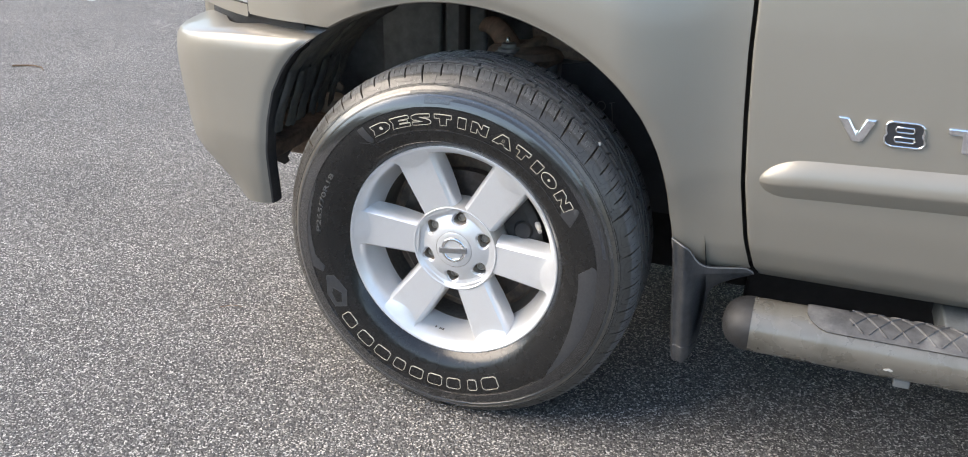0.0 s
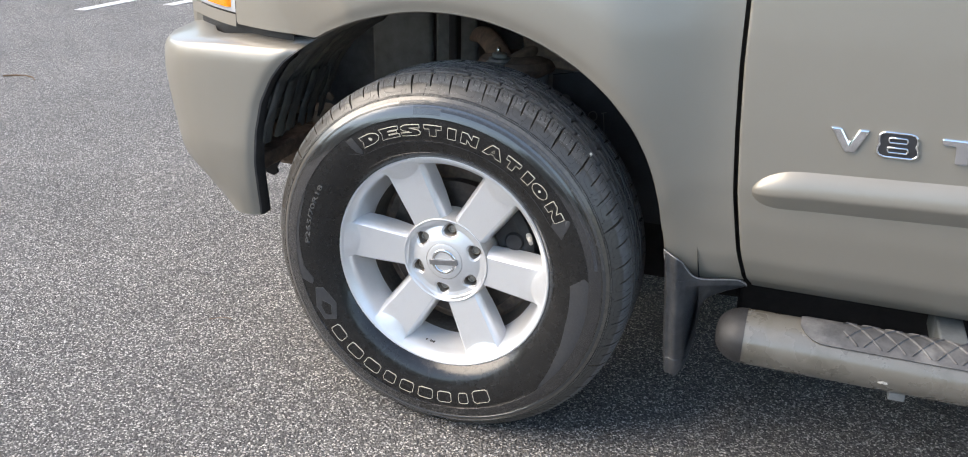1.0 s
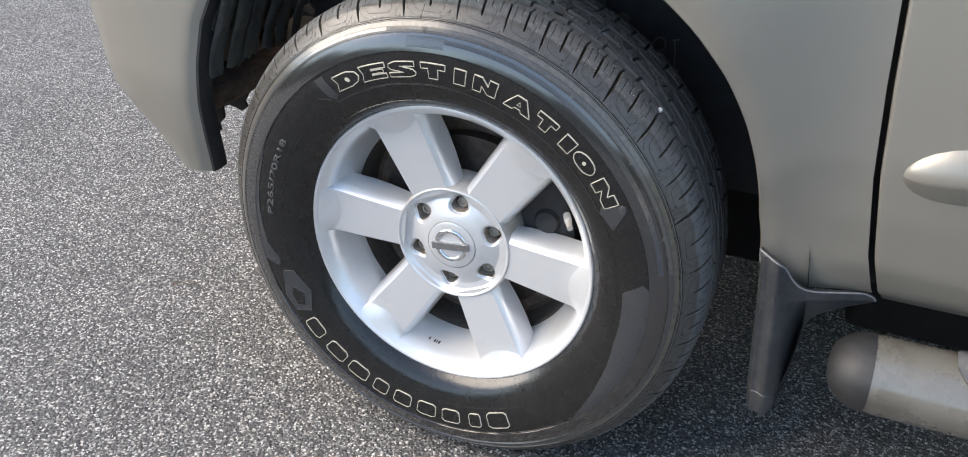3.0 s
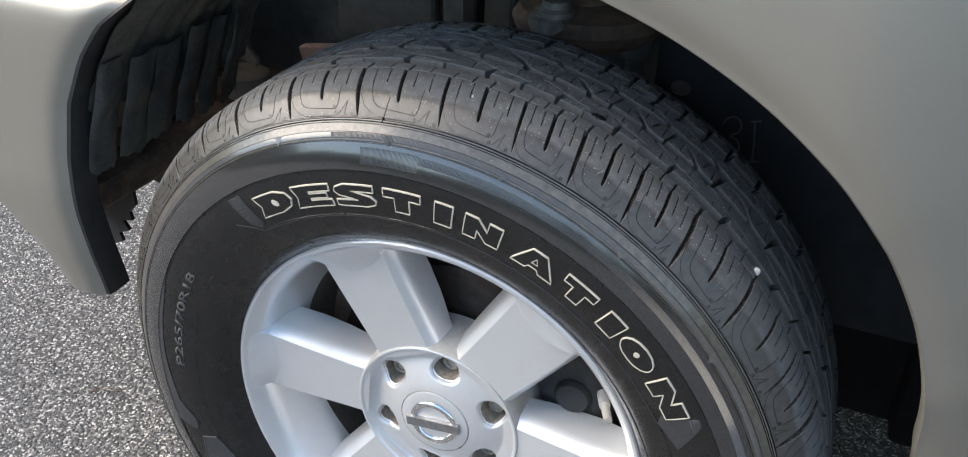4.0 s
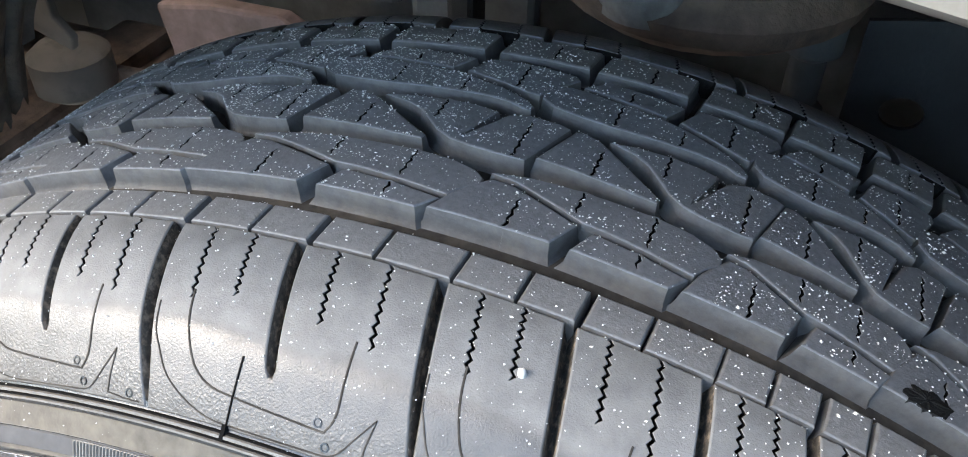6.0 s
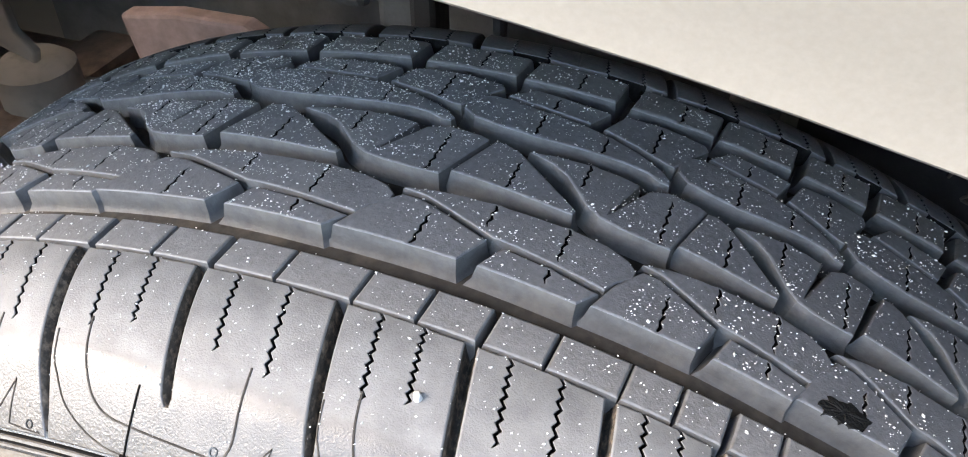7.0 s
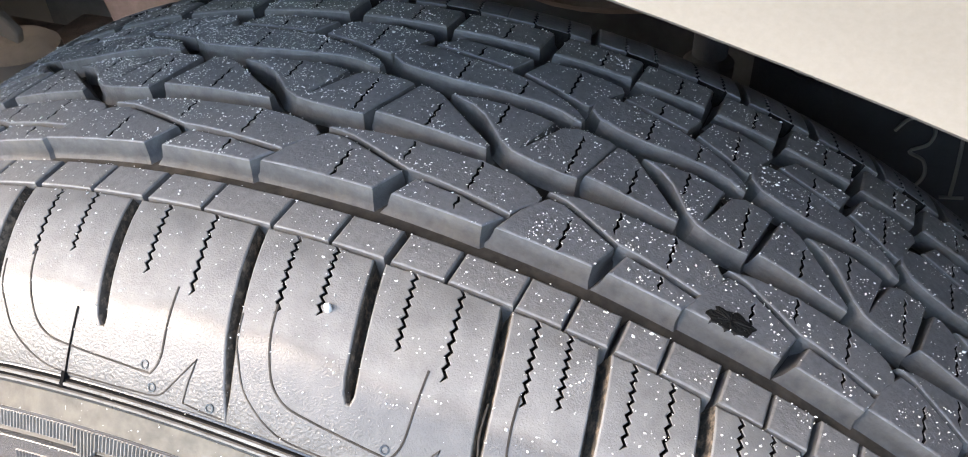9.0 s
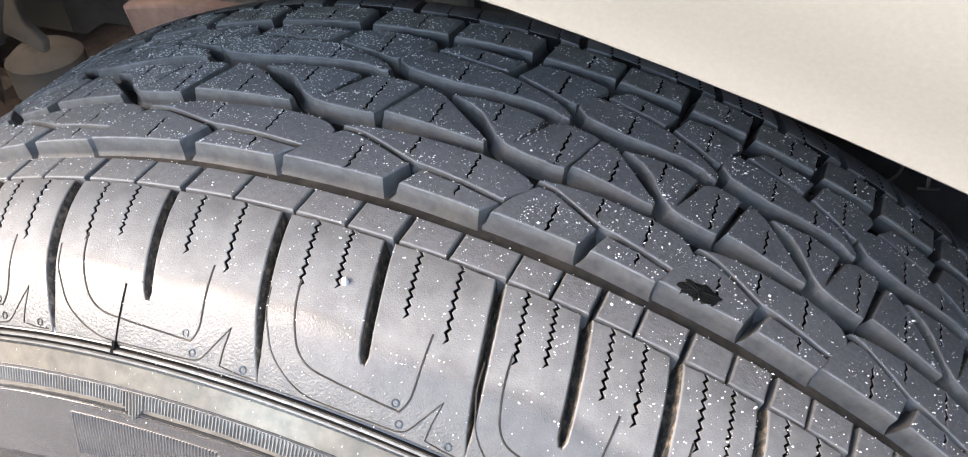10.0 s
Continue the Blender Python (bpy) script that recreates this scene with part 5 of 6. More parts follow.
def panel(name, corners, h, mat, label=""):
    """A raised panel on the wall from corners (math angle, radius)."""
    pts = []
    n = len(corners)
    for i in range(n):
        (a, r), (b, q) = corners[i], corners[(i + 1) % n]
        m = max(1, int(abs(b - a) / 2.5), int(abs(q - r) / 0.004))
        pts += [(90 - (a + (b - a) * k / m), s_at_r(r + (q - r) * k / m)) for k in range(m)]
    bm = bmesh.new()
    flat = [bm.verts.new((p * 0.0055, s, 0)) for p, s in pts]
    for tri in tessellate_polygon([[v.co.copy() for v in flat]]):
        bm.faces.new([flat[q] for q in tri])
    for k in np.arange(-400, 400, 2.5):
        x = k * 0.0055
        if min(v.co.x for v in bm.verts) < x < max(v.co.x for v in bm.verts):
            bmesh.ops.bisect_plane(bm, geom=bm.verts[:] + bm.edges[:] + bm.faces[:], plane_co=(x, 0, 0), plane_no=(1, 0, 0), dist=1e-7)
    for s in np.arange(-0.15, 0.02, 0.006):
        bmesh.ops.bisect_plane(bm, geom=bm.verts[:] + bm.edges[:] + bm.faces[:], plane_co=(0, s, 0), plane_no=(0, 1, 0), dist=1e-7)
    for v in bm.verts:
        v.co = Vector(surf(v.co.x / 0.0055, v.co.y, h))
    ring = [bm.verts.new(surf(p, s, h)) for p, s in pts]
    foot = [bm.verts.new(surf(p, s, -0.0006)) for p, s in pts]
    for i in range(len(pts)):
        j = (i + 1) % len(pts)
        bm.faces.new((ring[i], ring[j], foot[j], foot[i]))
    bmesh.ops.remove_doubles(bm, verts=bm.verts, dist=1e-6)
    bmesh.ops.recalc_face_normals(bm, faces=bm.faces)
    for f in bm.faces:
        f.smooth = len(f.verts) == 3
    me = bpy.data.meshes.new(name)
    bm.to_mesh(me)
    bm.free()
    return part(name, me, mat, tyre, label)


panel("wall_panel", [(7.5, 0.332), (4.0, 0.301), (-14, 0.304), (-30, 0.318), (-42, 0.334), (-48, 0.348), (-20, 0.348), (5, 0.348)], 0.0007, PANEL_RUBBER, "smooth grey panel of the wall")
panel("wall_panel", [(145, 0.349), (165, 0.349), (185, 0.349), (193, 0.343), (196, 0.318), (194, 0.309), (188, 0.327), (175, 0.334), (160, 0.336)], 0.0007, PANEL_RUBBER, "smooth grey panel of the wall")
panel("wall_panel", [(28.3, 0.334), (23.6, 0.302), (29.5, 0.292), (31, 0.299), (29.6, 0.334)], 0.0006, PANEL_RUBBER)
panel("wall_panel", [(127.4, 0.336), (126.2, 0.304), (124.4, 0.294), (123.2, 0.300), (124.4, 0.336)], 0.0006, PANEL_RUBBER)
panel("shield", [(198, 0.313), (198.5, 0.296), (207.5, 0.282), (214, 0.300), (212, 0.326), (206, 0.330)], 0.0009, PANEL_RUBBER, "plain shield shape beside the maker's bars")
panel("shield_field", [(206.0, 0.318), (204.0, 0.308), (207.5, 0.294), (211.5, 0.304), (210.5, 0.318)], 0.0014, SIDEWALL)

for pts in ([(198, 0.313), (198.5, 0.296), (207.5, 0.282), (214, 0.300), (212, 0.326), (206, 0.330)], [(206.0, 0.318), (204.0, 0.308), (207.5, 0.294), (211.5, 0.304), (210.5, 0.318)]):
    v, f = ribbon("shield_edge", [(90 - a, s_at_r(r)) for a, r in pts], 0.0005, 0.0018, closed=True)
    part("shield_edge", mesh_of("shield_edge", v, f, False), PALE_RUBBER, tyre)
# edge of the letter plate
for pts in ([(129.5, 0.311), (126.5, 0.300), (124.5, 0.291)], [(124.5, 0.291)] + [(a, 0.2905) for a in range(120, 30, -4)] + [(29.5, 0.2915)]):
    v, f = ribbon("plate_edge", [(90 - a, s_at_r(r)) for a, r in pts], 0.00035, 0.0006)
    part("plate_edge", mesh_of("plate_edge", v, f), PANEL_RUBBER, tyre)
# radial tick marks near the bead
for a in (177, 140.5, 152, 118, 92, 20, -9, -28, -52, -120, -100, -138):
    v, f = ribbon("bead_tick", [(90 - a, s_at_r(0.256)), (90 - a - 0.15, s_at_r(0.262)), (90 - a, s_at_r(0.272))], 0.00035, 0.0005)
    part("bead_tick", mesh_of("bead_tick", v, f), GLOSS_RUBBER, tyre)


def text_mesh(body, size=1.0, offset=0.0):
    cu = bpy.data.curves.new("writing", "FONT")
    cu.body, cu.size, cu.offset, cu.resolution_u = body, size, offset, 3
    ob = bpy.data.objects.new("writing", cu)
    scene.collection.objects.link(ob)
    bpy.context.view_layer.update()
    me = bpy.data.meshes.new_from_object(ob.evaluated_get(bpy.context.evaluated_depsgraph_get()))
    bpy.data.objects.remove(ob)
    return me


def wall_writing(body, start, end, r0, height, mat=GLOSS_RUBBER):
    """Raised writing along the wall; start and end are math angles, feet towards the axle."""
    me = text_mesh(body, 1.0, 0.012)
    xs = [v.co.x for v in me.vertices]
    x0, x1 = min(xs), max(xs)
    bm = bmesh.new()
    bm.from_mesh(me)
    r = bmesh.ops.extrude_face_region(bm, geom=bm.faces[:])
    top = [g for g in r["geom"] if isinstance(g, bmesh.types.BMVert)]
    tops = set(top)
    s0 = s_at_r(r0)
    for v in bm.verts:
        phi = 90 - (start + (end - start) * (v.co.x - x0) / (x1 - x0))
        v.co = Vector(surf(phi, s0 + v.co.y / 0.73 * height, 0.0009 if v in tops else -0.0003))
    out = bpy.data.meshes.new("writing")
    bm.to_mesh(out)
    bm.free()
    return part("size_marking", out, mat, tyre, "raised tyre size marking")


wall_writing("P265/70R18", 177.5, 149.5, 0.3075, 0.0105, PALE_RUBBER)

# ---- alloy wheel ----
def rim():
    prof = [(0.2492, 0.052), (0.2495, 0.037), (0.2488, 0.0325), (0.2465, 0.0305), (0.2435, 0.031), (0.2405, 0.0335), (0.2375, 0.0375), (0.233, 0.042), (0.229, 0.050), (0.2255, 0.062),
            (0.222, 0.080), (0.214, 0.10), (0.2085, 0.115)]
    barrel = [(0.2085, 0.115), (0.206, 0.15), (0.206, 0.22), (0.225, 0.245), (0.24, 0.25)]
    w = part("alloy_wheel", revolve("alloy_wheel", prof, 180), ALLOY, car, "silver six-spoke alloy wheel with dusty openings")
    part("rim_barrel", revolve("rim_barrel", barrel, 180), BARREL, w, "brake-dusted inner barrel")
    return w


wheel = rim()
SPOKES = [55 + 60 * k for k in range(6)]


def spoke_mesh():
    # stations: radius, half width of the face, height of the face (y), half width at the back, back y
    # and the bow of the station towards the hub in its middle
    st = [(0.088, 0.0335, 0.0600, 0.046, 0.10, 0), (0.098, 0.0335, 0.0592, 0.046, 0.10, 0), (0.115, 0.0340, 0.0578, 0.047, 0.102, 0), (0.14, 0.0352, 0.0558, 0.0485, 0.104, 0), (0.17, 0.0368, 0.0532, 0.0500, 0.104, 2), (0.190, 0.0382, 0.0516, 0.0515, 0.10, 6),
          (0.2040, 0.0394, 0.0503, 0.053, 0.096, 9), (0.2050, 0.0396, 0.0499, 0.053, 0.095, 9), (0.2150, 0.0415, 0.0455, 0.0545, 0.090, 6), (0.229, 0.0455, 0.0392, 0.059, 0.082, 1.5), (0.2395, 0.053, 0.0345, 0.066, 0.07, -2.0)]
    rows = []
    for r, w, y, wb, yb, bow in st:
        row = []
        for x, yy in ((-wb, yb), (-(w + 0.0095), y + 0.018), (-(w + 0.0075), y + 0.0105), (-(w + 0.0010), y + 0.0012), (-w + 0.0006, y + 0.0001), (-w * 0.66, y), (-w * 0.33, y), (0, y), (w * 0.33, y), (w * 0.66, y), (w - 0.0006, y + 0.0001), (w + 0.0010, y + 0.0012), (w + 0.0075, y + 0.0105), (w + 0.0095, y + 0.018), (wb, yb)):
            row.append((r + bow * min(x * x, 0.0021), yy, x))
        rows.append(row)
    # local: radius along x, depth y, across z
    return grid_mesh("spoke", rows, sharp=22)


SPOKE = spoke_mesh()
for a in SPOKES:
    part("spoke", SPOKE, ALLOY, wheel, "", pose(0, 0, HUB) @ Matrix.Rotation(radians(-a), 4, "Y"))


def hub():
    """The hub face with six teardrop pockets."""
    def y_at(r):
        return lerp_table([(0.0, 0.0555), (0.0432, 0.0555), (0.05, 0.0572), (0.06, 0.0608), (0.070, 0.0648), (0.0775, 0.0680), (0.0795, 0.0686), (0.089, 0.0665), (0.0935, 0.0625), (0.0955, 0.0588), (0.0970, 0.0572), (0.0988, 0.0568), (0.1000, 0.0575)], r)

    def outside_pocket(x, z):
        """Distance from the rim of the nearest pocket, less than nothing inside it."""
        a = (math.degrees(math.atan2(z, x)) - 83 + 30) % 60 - 30
        r = math.hypot(x, z)
        px, pz = (r * math.cos(radians(a)) - 0.0715) / 0.92, r * math.sin(radians(a))
        return math.hypot(px, pz) - 0.0165 * (1 + 0.10 * math.cos(3 * math.atan2(pz, px)))

    radii = list(np.linspace(0.0428, 0.0925, 56)) + [0.0935, 0.0945, 0.0955, 0.0963, 0.0970, 0.0979, 0.0988, 0.0995, 0.1000]
    steps = 360
    verts, faces = [], []
    for r in radii:
        for k in range(steps):
            a = 2 * math.pi * k / steps
            x, z = r * math.cos(a), r * math.sin(a)
            verts.append((x, y_at(r) + 0.0045 * (1 - smoothstep(-0.0012, 0.0016, outside_pocket(x, z))), HUB + z))
    for i in range(len(radii) - 1):
        for k in range(steps):
            q = (i * steps + k, i * steps + (k + 1) % steps, (i + 1) * steps + (k + 1) % steps, (i + 1) * steps + k)
            if max(outside_pocket(verts[v][0], verts[v][2] - HUB) for v in q) > -0.0012:
                faces.append(q)
    part("hub_face", mesh_of("hub_face", verts, faces, True, 70), ALLOY, wheel)
    skirt = [(0.1000, 0.0575), (0.1015, 0.061), (0.104, 0.085), (0.108, 0.12), (0.05, 0.125)]
    part("hub_side", revolve("hub_side", skirt, 96), ALLOY_DUSTY, wheel)
    # pocket walls and floors
    n = 24
    verts, faces = [], []
    for q, (sc, y) in enumerate(((0.965, 0.060), (0.95, 0.080), (0.88, 0.097), (0.02, 0.098))):
        for t in np.linspace(0, 2 * math.pi, n + 1)[:-1]:
            rad = 0.0167 * (1 + 0.10 * math.cos(3 * t)) * sc
            x, z = 0.0715 + rad * math.cos(t) * 0.92, rad * math.sin(t)
            verts.append((x, y_at(math.hypot(x, z)) + 0.0028 if q == 0 else y, z))
    for q in range(3):
        for i in range(n):
            j = (i + 1) % n
            faces.append((q * n + i, q * n + j, (q + 1) * n + j, (q + 1) * n + i))
    pocket = mesh_of("lug_pocket", verts, faces)
    for k in range(6):
        part("lug_pocket", pocket, POCKET, wheel, "dusty lug nut pocket", pose(0, 0, HUB) @ Matrix.Rotation(radians(-(83 + 60 * k)), 4, "Y"))
    # nuts
    prof = [(0.0105, 0.097), (0.0105, 0.084), (0.0098, 0.081), (0.0075, 0.0795), (0.0062, 0.0795), (0.0058, 0.083), (0.0, 0.083)]
    rows = []
    for k in range(24):
        t = 2 * math.pi * k / 24
        row = []
        for i, (r, y) in enumerate(prof):
            hexr = r * (0.92 + 0.08 * abs(math.cos(3 * t)) ** 0.5) if i < 3 else r
            row.append((hexr * math.cos(t), y, hexr * math.sin(t)))
        rows.append(row)
    nut = grid_mesh("lug_nut", rows, closed_u=True, sharp=30)
    for k in range(6):
        x, y, z = polar(0.0699, 0, 83 + 60 * k)
        part("lug_nut", nut, DULL_CHROME, wheel, "", pose(x, 0, z, 0, 13 * k, 0))
    # centre cap: a ring and a bar as plain shapes
    part("centre_cap", revolve("centre_cap", [(0.0424, 0.062), (0.0422, 0.0562), (0.0416, 0.0548), (0.0404, 0.0541), (0.030, 0.0532), (0.0, 0.0525)], 72), ALLOY, wheel, "silver centre cap with a plain ring emblem")
    ringm = [[polar(0.0258 + 0.0042 * math.cos(t), 0.0528 - 0.0028 * math.sin(t), a) for t in np.linspace(0, math.pi, 7)] for a in np.linspace(0, 360, 61)[:-1]]
    part("emblem_ring", grid_mesh("emblem_ring", ringm, closed_u=True), CHROME, wheel)
    bar = box("emblem_bar", -0.0330, 0.0330, 0.0478, 0.0535, -0.0062, 0.0062, 0.001)
    part("emblem_bar", bar, EMBLEM, wheel, "", pose(0, 0, HUB, 0, -7, 0))
    # valve stem
    x, y, z = polar(0.212, 0.07, 21)
    part("valve_stem", tube("valve_stem", [(0, 0.03, 0), (0, 0.01, 0), (0, 0.009, 0), (0, -0.012, 0), (0, -0.0125, 0)], [0.006, 0.006, 0.0045, 0.0045, 0.003], 12), ALLOY_DUSTY, wheel, "", pose(x - 0.006, y, z, 0, 0, 25))

    # a smudged marking on the dish of the rim, not to be read
    for a0, a1, w in ((-103.6, -102.9, 0.0030), (-100.9, -100.2, 0.0045), (-99.8, -99.3, 0.0035), (-98.9, -98.0, 0.0045)):
        v = [polar(r - 0.0004, y, a) for a in (a0, (a0 + a1) / 2, a1) for r, y in ((0.2236, 0.0715 - w / 2), (0.2227, 0.0765))]
        part("rim_marking", mesh_of("rim_marking", v, [(0, 1, 3, 2), (2, 3, 5, 4)], False), DISC, wheel)


hub()


def brake():
    part("brake_disc", revolve("brake_disc", [(0.08, 0.10), (0.10, 0.128), (0.155, 0.130), (0.163, 0.131), (0.163, 0.155), (0.08, 0.158)], 120), DISC, car, "rusty iron brake disc behind the spokes")
    part("backing_plate", revolve("backing_plate", [(0.03, 0.168), (0.192, 0.168), (0.197, 0.16), (0.197, 0.175), (0.03, 0.2)], 80), RUST, car, "brown steel splash shield")
    c = revolve("brake_caliper", [(0.115, 0.108), (0.175, 0.106), (0.192, 0.115), (0.195, 0.14), (0.195, 0.18), (0.17, 0.19), (0.12, 0.16)], 20, -28, 44, sharp=25)
    cal = part("brake_caliper", c, BLACK_PLASTIC, car, "dark cast brake caliper")
    for a in (-6, 20):
        x, y, z = polar(0.155, 0.105, a)
        part("piston_boss", tube("piston_boss", [(0, 0.02, 0), (0, 0.0, 0), (0, -0.006, 0), (0, -0.0065, 0)], [0.022, 0.022, 0.018, 0.01], 20), BLACK_PLASTIC, cal, "", pose(x, y, z))


brake()

# ---- wheel well ----
def well():
    # front liner: a dusty sheet, folded towards its inner side
    def liner_r(a):
        return lerp_table([(98, 0.552), (120, 0.549), (138, 0.535), (147, 0.522), (156, 0.503)], a)

    rows = []
    for a in np.linspace(98, 147.5, 60):
        row = []
        for y in np.linspace(0.048, 0.335, 48):
            fold = 0.011 * (abs(((y - 0.235) * 27 + 1.3 * noise.noise(Vector((a * 0.06, y * 5, 0)))) % 1 - 0.5) * 2) ** 0.5 * smoothstep(0.225, 0.25, y) * (0.75 + 0.7 * noise.noise(Vector((a * 0.11, y * 8, 5))))
            groove = 0.006 * math.exp(-((y - 0.115) / 0.004) ** 2) + 0.005 * math.exp(-((y - 0.185) / 0.004) ** 2)
            r = liner_r(a) - fold + groove + 0.014 * noise.noise(Vector((a * 0.07, y * 11, 3))) + 0.004 * noise.noise(Vector((a * 0.3, y * 40, 8)))
            row.append(polar(r, y, a))
        rows.append(row)
    liner = part("wheel_arch_liner", grid_mesh("wheel_arch_liner", rows, sharp=60), LINER, car, "dusty black pleated wheel arch liner")
    # skirt of overlapping tabs along its lower edge
    for k, (y0, y1) in enumerate(((0.05, 0.100), (0.098, 0.150), (0.147, 0.199), (0.197, 0.241), (0.244, 0.291), (0.289, 0.308), (0.309, 0.330))):
        rows = []
        top, foot = 137.0 + 0.8 * (k % 3), 153.6 + (0.9, 0.2, 0.0, -0.3, 0.3, -0.2, -0.6)[k]
        for f in np.linspace(0, 1, 16):
            row = []
            for u in np.linspace(0, 1, 13):
                # frayed at the foot, slack along the sides
                a = top + (foot - top) * f + 1.5 * f ** 3 * noise.noise(Vector((u * 4.5, k * 3.1, 1)))
                slack = 0.005 * noise.noise(Vector((a * 0.22, u * 2.2, k * 1.7)))
                row.append(polar(liner_r(a) - 0.012 * smoothstep(136, 144, a) - 0.003 * (k % 2) - 0.007 * math.sin(math.pi * u) ** 0.7 + 0.010 * u + slack, y0 - 0.003 + (y1 - y0 + 0.006) * u + 0.8 * slack, a))
            rows.append(row)
        part("skirt_tab", grid_mesh("skirt_tab", rows), LINER, liner)
    # rear half of the arch
    rows = [[polar(0.552 + 0.033 * smoothstep(5, 45, a) + 0.006 * noise.noise(Vector((a * 0.05, y * 9, 1))), y, a) for y in np.linspace(0.06, 0.46, 12)] for a in np.linspace(-14, 100, 64)]
    part("rear_arch_panel", grid_mesh("rear_arch_panel", rows), WELL_SHADE, car, "black inner wheel arch")
    # inner wall, set back, in overlapping pressed panels
    rows = [[(x, 0.66, z) for x in np.linspace(-0.72, 0.62, 12)] for z in np.linspace(0.3, 1.1, 8)]
    part("inner_apron", grid_mesh("inner_apron", rows), SHEET, car, "dark sheet steel inner apron")
    part("apron_panel", box("apron_panel", -0.42, -0.245, 0.56, 0.58, 0.64, 1.0, 0.008), SHEET, car, "grey pressed apron panel")
    part("apron_panel", box("apron_panel", -0.238, -0.12, 0.565, 0.585, 0.62, 1.0, 0.008), SHEET, car, "grey pressed apron panel")
    # no part of the truck: a black sheet added for the shade behind the tyre
    part("lower_apron", box("lower_apron", 0.12, 0.62, 0.445, 0.465, 0.27, 0.52, 0.006), WELL_SHADE, car, "black sheet added for the shade below the chassis rail")
    part("rear_apron", box("rear_apron", 0.50, 0.62, 0.40, 0.68, 0.27, 0.9, 0.01), WELL_SHADE, car, "dark closing panel behind the wheel")
    part("apron_post", box("apron_post", -0.175, -0.15, 0.50, 0.53, 0.60, 1.0, 0.006), BLACK_PLASTIC, car, "dark upright post")
    part("frame_rail", box("frame_rail", -0.72, 2.6, 0.50, 0.60, 0.40, 0.53, 0.012), RUST, car, "rusty box section chassis rail")
    part("cross_member", box("cross_member", -0.60, -0.535, 0.10, 0.60, 0.505, 0.548, 0.008), RUST, car, "brown rusty cross member behind the bumper")
    # faded primer bracket
    me = plate("body_mount", [(-0.43, 0.53), (-0.28, 0.53), (-0.285, 0.645), (-0.31, 0.658), (-0.379, 0.657), (-0.436, 0.648), (-0.428, 0.606)], 0.02, lambda a, b, h: (a, 0.47 + 0.02 * h, b), 0.004)
    part("body_mount", me, PRIMER, car, "faded reddish primer body mount")
    # pale bent bracket that hangs from the liner
    me = plate("hanger_bracket", [(-0.495, 0.655), (-0.452, 0.640), (-0.448, 0.652), (-0.462, 0.668), (-0.468, 0.80), (-0.505, 0.80)], 0.01, lambda a, b, h: (a, 0.385 + 0.008 * h, b), 0.002)
    part("hanger_bracket", me, BUSH, car, "pale bent steel bracket")
    me = tube("bump_stop", [(-0.508, 0.43, 0.565), (-0.508, 0.43, 0.575), (-0.508, 0.43, 0.606), (-0.508, 0.43, 0.614)], [0.022, 0.036, 0.036, 0.026], 20)
    part("bump_stop", me, BUSH, car, "dusty rubber body mount bush")
    me = plate("mount_plate", [(-0.60, 0.50), (-0.41, 0.50), (-0.41, 0.57), (-0.45, 0.585), (-0.60, 0.575)], 0.01, lambda a, b, h: (a, 0.455 + 0.008 * h, b), 0.002)
    part("mount_plate", me, RUST, car, "dirty steel mounting plate")
    # black discs on the plate draw the shade of two mounting holes
    for x in (-0.535, -0.49):
        part("mount_hole", tube("mount_hole", [(x, 0.4535, 0.535), (x, 0.4545, 0.535)], 0.006, 12), SHADE_BLACK, car)
    # torn end of the splash guard below the bumper
    me = plate("splash_guard", [(-0.625, 0.52), (-0.56, 0.53), (-0.56, 0.47), (-0.575, 0.455), (-0.572, 0.441), (-0.592, 0.437), (-0.583, 0.421), (-0.604, 0.412), (-0.60, 0.398), (-0.625, 0.385)], 0.01, lambda a, b, h: (a, 0.212 + 0.006 * h, b), 0.001)
    torn = plate("torn_edge", [(-0.66, 0.54), (-0.58, 0.54), (-0.572, 0.49), (-0.59, 0.462), (-0.585, 0.45), (-0.599, 0.439), (-0.63, 0.447), (-0.66, 0.435)], 0.01, lambda a, b, h: (a, 0.317 + 0.006 * h, b), 0.001)
    part("splash_guard", torn, BLACK_PLASTIC, car, "torn black splash guard edge")
    part("splash_guard", me, BLACK_PLASTIC, car, "torn black splash guard edge")


